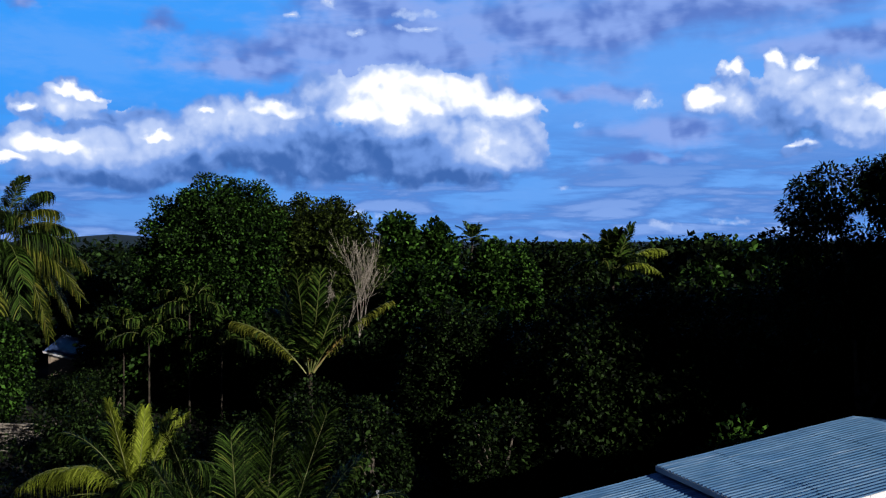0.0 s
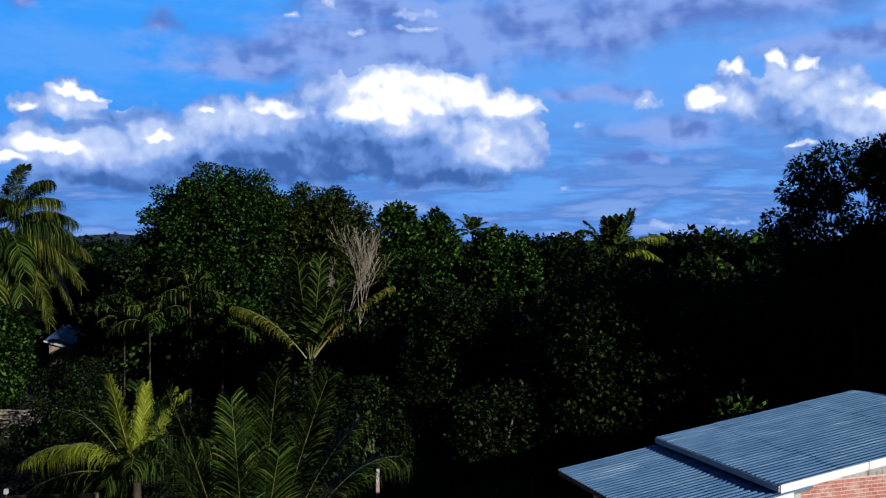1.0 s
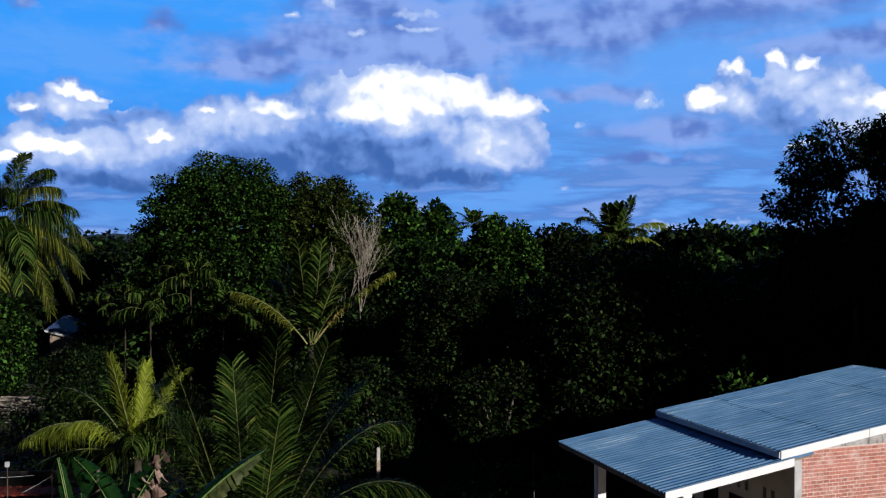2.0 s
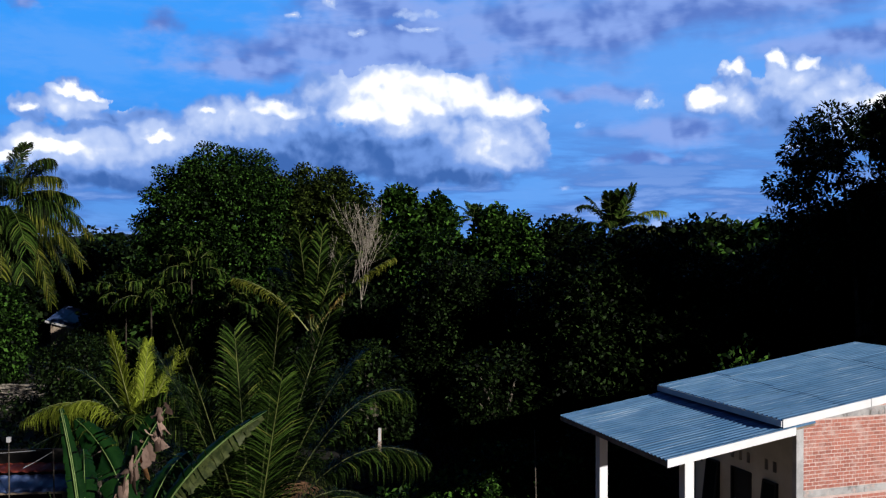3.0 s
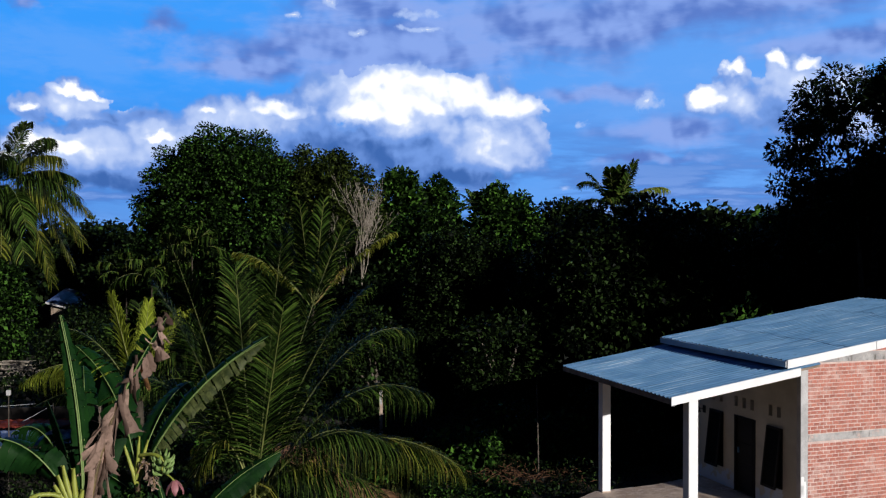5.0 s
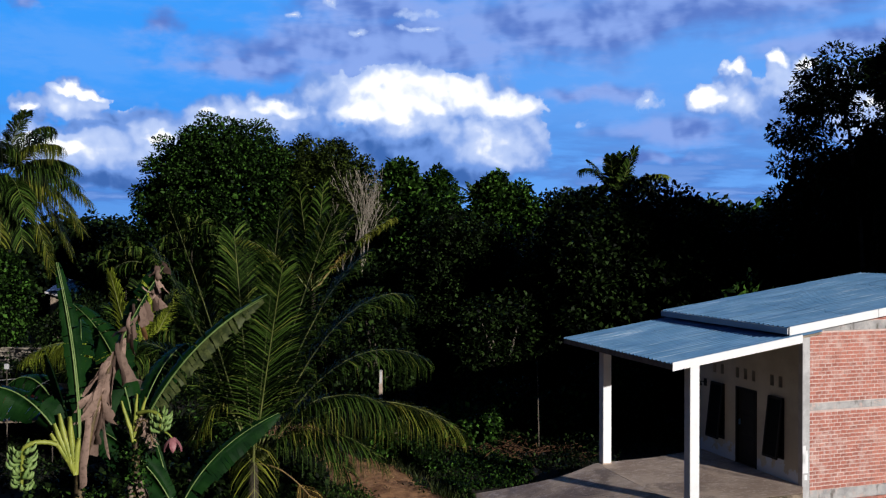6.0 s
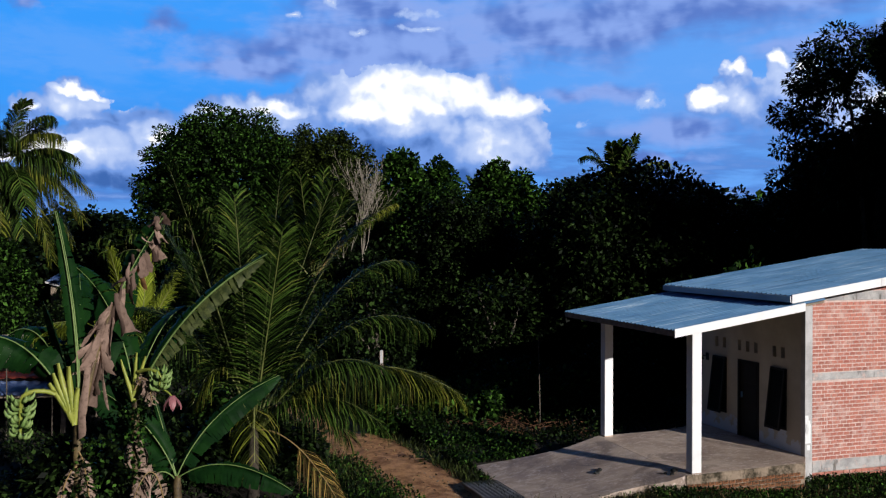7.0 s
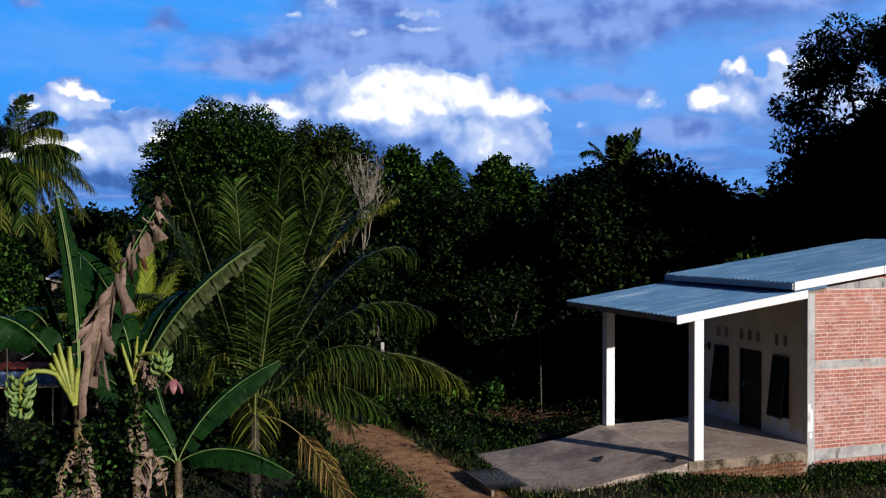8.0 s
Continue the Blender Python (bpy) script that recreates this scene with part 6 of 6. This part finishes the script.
# wall lamp under the porch roof
lamp_at = HOUSE.matrix_world @ Vector((-0.02, 3.80, 2.52))
lamp = thing("wall_lamp", lamp_at.x, lamp_at.y, lamp_at.z, 18, "small dark wall lamp on a cream wall", "lamp")
part("back_plate", box_bm(-0.005, 0.02, -0.06, 0.06, -0.10, 0.10, 0.004), DARK_FIXTURE, lamp)
tubes("arm", [([(0, 0, 0), (-0.12, 0, 0.03), (-0.20, 0, 0.0)], [0.014, 0.012, 0.012])], DARK_FIXTURE, lamp)
tubes("shade", [([(-0.20, 0, 0.10), (-0.20, 0, 0.05), (-0.20, 0, -0.06)], [0.02, 0.07, 0.10])], DARK_FIXTURE, lamp, sides=12)

# ------------------------------------------------------------------ grass and weeds
def blades(rng, at, lo, hi, width):
    n = len(at)
    h = rng.uniform(lo, hi, (n, 1))
    a = rng.uniform(0, 2 * np.pi, n)
    side = np.stack([np.cos(a), np.sin(a), 0 * a], 1) * width
    lean = rng.normal(0, 0.35, (n, 3)) * h
    lean[:, 2] = 0
    v = np.empty((n, 4, 3))
    v[:, 0], v[:, 1] = at - side, at + side
    v[:, 2] = at + lean + np.array([0, 0, 1.0]) * h + side * 0.15
    v[:, 3] = at + lean + np.array([0, 0, 1.0]) * h - side * 0.15
    return v.reshape(-1, 3), np.arange(4 * n).reshape(n, 4)


TRACK_LINE = np.array([tuple(track_mid(k / 60))[:2] for k in range(61)])
HOUSE_AXIS = (math.cos(radians(18)), math.sin(radians(18)))


def open_ground(xy):
    """Where neither the house nor its apron stands."""
    dx, dy = xy[:, 0] - 8.14, xy[:, 1] - 20.85
    u, v = dx * HOUSE_AXIS[0] + dy * HOUSE_AXIS[1], dy * HOUSE_AXIS[0] - dx * HOUSE_AXIS[1]
    inside = (u > -6.9) & (u < LONG) & (v > -0.67) & (v < DEEP + 0.3) & ~((u < -3.5) & (v > 3.75)) & ~((u > -0.4) & (v < -0.04)) & ~((u < -3.5) & (v < -0.45 + 0.6 * np.clip(-u - 5.9, 0, 1)))
    return ~inside


def off_line(xy):
    """Distance from the middle of the track."""
    return np.sqrt(((xy[:, None, :] - TRACK_LINE[None]) ** 2).sum(2)).min(1)


def scatter(rng, count, x0, x1, y0, y1, patch, test):
    kept, have = [], 0
    while have < count:
        xy = np.stack([rng.uniform(x0, x1, 4000), rng.uniform(y0, y1, 4000)], 1)
        xy = xy[open_ground(xy)]
        xy = xy[test(xy)]
        thick = np.array([noise.noise((x * patch, y * patch, 7.0)) for x, y in xy])
        xy = xy[thick > rng.uniform(-0.6, 0.35, len(xy))]
        kept.append(xy)
        have += len(xy)
    xy = np.concatenate(kept)[:count]
    z = np.array([ground_z(x, y) for x, y in xy]) + 0.01
    return np.column_stack([xy, z])


rg = np.random.default_rng(55)
lawn = scatter(rg, 24000, 2.0, 13.5, 14.5, 21.5, 0.9, lambda xy: off_line(xy) > 0.85)
v, q = blades(rg, lawn, 0.03, 0.10, 0.009)
tagged(quads_object("grass", v, q, GRASS), "rough green and straw-coloured grass before the house", "grass", kind="stuff")
straw = scatter(rg, 5000, 2.0, 13.5, 14.5, 21.5, 1.7, lambda xy: off_line(xy) > 0.85)
v, q = blades(rg, straw, 0.02, 0.09, 0.008)
tagged(quads_object("dry_grass", v, q, STRAW), "patches of dry straw-coloured grass before the house", "grass", kind="stuff")
verge = scatter(rg, 12000, -7.0, 3.0, 14.0, 33.0, 0.8, lambda xy: (off_line(xy) < 1.9) & (off_line(xy) > 0.83))
v, q = blades(rg, verge, 0.06, 0.26, 0.012)
tagged(quads_object("verge_grass", v, q, GRASS), "tall green grass along the dirt track", "grass", kind="stuff")


def weeds(rng, count, x0, x1, y0, y1, height, leaf, mat, name, label, test=lambda xy: xy[:, 0] < 1000):
    at = scatter(rng, count, x0, x1, y0, y1, 0.45, test)
    lift = rng.random(count) ** 0.7
    h = np.array([height * (0.55 + 0.9 * noise.noise((x * 0.6, y * 0.6, 2.0))) for x, y, _ in at])
    at[:, 2] += np.clip(h, 0.12, None) * lift
    out = rng.normal(0, 1, (count, 3)) + np.array([0, -0.3, 0.6])
    v, q = leaf_arrays(rng, at, out, leaf, leaf * 0.5)
    return tagged(quads_object(name, v, q, mat), label, "undergrowth", kind="stuff")


def pebbles(rng, count):
    """Small stones strewn over the track."""
    verts, faces = [], []
    for i in range(count):
        k = rng.uniform(0.02, 0.6)
        c = track_mid(k)
        x, y = c[0] + rng.normal(0, 0.45), c[1] + rng.normal(0, 0.2)
        r = rng.uniform(0.008, 0.032)
        o, z = len(verts), ground_z(x, y) + 0.045
        a = rng.uniform(0, 3)
        for m in range(4):
            verts.append((x + r * math.cos(a + m * 1.57) * rng.uniform(0.7, 1.2), y + r * math.sin(a + m * 1.57), z))
        verts += [(x, y, z + r * 0.7), (x, y, z - r)]
        faces += [(o + m, o + (m + 1) % 4, o + 4) for m in range(4)] + [(o + (m + 1) % 4, o + m, o + 5) for m in range(4)]
    return tagged(mesh_object("pebbles", verts, faces, TIMBER), "small brownish stones strewn over the dirt track", "stones", kind="stuff")


pebbles(rg, 700)


def fallen_leaves(rng, count):
    """Dry leaves blown over the track and its verge."""
    at = []
    for i in range(count):
        c = track_mid(rng.uniform(0.15, 0.75))
        x, y = c[0] + rng.normal(0, 0.6), c[1] + rng.normal(0, 0.3)
        at.append((x, y, ground_z(x, y) + 0.075))
    out = rng.normal(0, 1, (count, 3)) * np.array([1, 1, 0.15])
    v, q = leaf_arrays(rng, np.array(at), out, 0.09, 0.045, 0.0)
    return tagged(quads_object("fallen_leaves", v, q, STRAW), "dry brown leaves strewn over the dirt track", "leaf litter", kind="stuff")


fallen_leaves(rg, 260)
off_track = lambda xy: off_line(xy) > 1.3
weeds(rg, 26000, -9.0, 9.5, 23.5, 34.0, 0.8, 0.12, LEAF_SHADED, "weeds", "low dark green weeds between the track and the house", off_track)
weeds(rg, 9000, -1.0, 2.2, 20.5, 25.5, 0.5, 0.10, LEAF_MANGO, "weeds", "dark green weeds at the edge of the apron", off_track)
weeds(rg, 24000, -32.0, 14.0, 34.0, 60.0, 1.6, 0.26, LEAF_SHADED, "undergrowth", "dense dark undergrowth beneath the trees", lambda xy: abs(xy[:, 0]) < 0.6 * xy[:, 1])
weeds(rg, 3000, 2.0, 13.5, 14.5, 20.8, 0.14, 0.07, LEAF_BRIGHT, "weeds", "small bright weeds in the rough grass", off_track)
weeds(rg, 14000, 4.2, 13.5, 17.6, 22.0, 0.17, 0.075, LEAF_MANGO, "weeds", "dark green weeds against the plinth of the house", lambda xy: (xy[:, 1] - 20.85) * 0.951 - (xy[:, 0] - 8.14) * 0.309 > -1.75)
weeds(rg, 3600, -3.2, -0.5, 17.6, 22.8, 0.34, 0.10, LEAF_BRIGHT, "weeds", "bright green weeds on the verge of the track", lambda xy: off_line(xy) > 0.62)
tufts = scatter(rg, 2600, 2.0, 13.5, 14.5, 21.0, 2.4, lambda xy: off_line(xy) > 0.85)
v, q = blades(rg, tufts, 0.10, 0.22, 0.010)
tagged(quads_object("grass_tufts", v, q, STRAW), "taller tufts of half-dry grass before the house", "grass", kind="stuff")
# dark leaves added over open soil by palm and shed, standing in for shade
weeds(rg, 13000, -16.5, -6.0, 26.5, 44.0, 1.1, 0.18, LEAF_SHADED, "undergrowth", "dark undergrowth in place of shade round the young palm", off_track)
weeds(rg, 9000, -16.0, -7.0, 18.0, 27.0, 0.5, 0.13, LEAF_SHADED, "weeds", "dark weeds in place of shade before the low shed", off_track)
weeds(rg, 15000, -12.0, -1.5, 12.0, 24.0, 0.55, 0.10, LEAF_SHADED, "weeds", "green weeds round the banana plants", off_track)


def litter(rng, count):
    """Dry stalks and fallen leaves by the pole."""
    runs = []
    for i in range(count):
        c = Vector((2.2 + rng.normal(0, 1.2), 25.9 + rng.normal(0, 0.7), 0))
        c.z = ground_z(c.x, c.y) + 0.10 + 0.25 * rng.random()
        a = rng.uniform(0, math.pi)
        d = Vector((math.cos(a), math.sin(a), rng.uniform(-0.2, 0.5))) * rng.uniform(0.15, 0.5)
        runs.append(([c - d, c + Vector((0, 0, 0.05)), c + d], [0.010, 0.010, 0.006]))
    ob = tubes("dry_stalks", runs, BARK_RED, None, sides=4)
    return tagged(ob, "dry brown stalks lying in the weeds", "litter", kind="stuff")


litter(rg, 160)

# ------------------------------------------------------------------ bricks of the long wall, laid last
BRICK_L, BRICK_H, JOINT_L, JOINT_H = 0.160, 0.070, 0.017, 0.020


def brick_mesh(seed, cut=1.0, mat=BRICK):
    bm = box_bm(0, BRICK_L * cut, -0.003, 0.03, 0, BRICK_H, 0.004)
    r = random.Random(seed)
    for v in bm.verts:
        v.co.x += r.uniform(-0.002, 0.002)
        v.co.y += r.uniform(-0.0015, 0.0015)
        v.co.z += r.uniform(-0.0025, 0.0025)
    me = bpy.data.meshes.new("brick")
    bm.to_mesh(me)
    bm.free()
    me.materials.append(mat)
    return me


BRICKS = [brick_mesh(s) for s in range(6)]
HALVES = [brick_mesh(20 + s, 0.46) for s in range(3)]
OLD_BRICKS = [brick_mesh(40 + s, 1.0, BRICK_OLD) for s in range(6)]
rest_v, rest_f = [], []
lay = random.Random(9)
made = 0
z = 0.57
course = 0
spans = []
while z < 5.3:
    if z + BRICK_H > 2.40 and z < 2.585:
        z = 2.595
    if z + BRICK_H > 4.235 and z < 4.455:
        z = 4.465
    spans.append((z, course))
    z += BRICK_H + JOINT_H
    course += 1
z = 0.285 - BRICK_H
while z > -0.1:
    spans.append((z, course))
    z -= BRICK_H + JOINT_H
    course += 1
for z, course in spans:
    u = 0.205 + (0.091 if course % 2 else 0.0)
    while u < LONG - BRICK_L:
        if z + BRICK_H < main_roof_z(u) - 0.10:
            jz = lay.uniform(-0.003, 0.003)
            if u < 1.95 and made < 300:
                ob = new("brick", (BRICKS if z > 0.5 else OLD_BRICKS)[lay.randrange(6)])
                ob.parent = wall
                ob.location = (u + lay.uniform(-0.004, 0.004), lay.uniform(-0.002, 0.002), z + jz)
                ob.rotation_euler = (0, lay.uniform(-0.008, 0.008), 0)
                made += 1
            else:
                n = len(rest_v)
                a, b, y0 = u, u + BRICK_L, -0.003 + lay.uniform(-0.002, 0.002)
                for x, y in ((a, y0), (b, y0), (b, 0.01), (a, 0.01)):
                    rest_v += [(x, y, z + jz), (x, y, z + jz + BRICK_H)]
                rest_f += [(n, n + 2, n + 3, n + 1), (n + 2, n + 4, n + 5, n + 3), (n + 6, n, n + 1, n + 7), (n + 1, n + 3, n + 5, n + 7), (n, n + 6, n + 4, n + 2)]
        u += BRICK_L + JOINT_L
    if course % 2 and z + BRICK_H < main_roof_z(0.2) - 0.10:
        ob = new("brick", HALVES[lay.randrange(3)])
        ob.parent = wall
        ob.location = (0.206, lay.uniform(-0.003, 0.003), z)
tagged(mesh_object("further_bricks", rest_v, rest_f, BRICK, wall), kind="stuff")
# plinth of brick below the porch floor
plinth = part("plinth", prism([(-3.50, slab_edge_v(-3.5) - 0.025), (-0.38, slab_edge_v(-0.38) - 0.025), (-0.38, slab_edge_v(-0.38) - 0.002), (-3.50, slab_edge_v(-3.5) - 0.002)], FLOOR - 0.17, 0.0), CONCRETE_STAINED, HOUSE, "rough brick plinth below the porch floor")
lip = [(-3.52, slab_edge_v(-3.5) - 0.035)]
for i in range(26):
    u = -3.45 + i * 0.122
    lip.append((u, slab_edge_v(u) - 0.035 + lay.uniform(-0.02, 0.02)))
lip += [(-0.345, slab_edge_v(-0.36)), (-0.36, slab_edge_v(-0.36) - 0.001), (-3.51, slab_edge_v(-3.5) - 0.001)]
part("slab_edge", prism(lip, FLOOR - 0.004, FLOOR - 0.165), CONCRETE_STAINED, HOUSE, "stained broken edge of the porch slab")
for row in range(5):
    u = -3.49 + 0.09 * (row % 2)
    while u < -0.55:
        ob = new("brick", OLD_BRICKS[lay.randrange(6)])
        ob.parent = plinth
        ob.location = (u, slab_edge_v(u) - 0.030 + lay.uniform(-0.006, 0.004), 0.05 + row * (BRICK_H + JOINT_H) + lay.uniform(-0.003, 0.003))
        ob.rotation_euler = (0, 0, 0.055)
        u += BRICK_L + JOINT_L
# flaked white paint on the corner pier
for u0, u1, z0, z1 in ((0.0, 0.09, 1.20, 1.62), (0.0, 0.15, 0.98, 1.42), (0.09, 0.14, 1.42, 1.50), (0.05, 0.13, 0.82, 0.94)):
    part("paint_patch", box_bm(u0, u1, -0.016, -0.010, z0, z1, 0.002), WHITE_PAINT, HOUSE, "flaked patch of white paint")
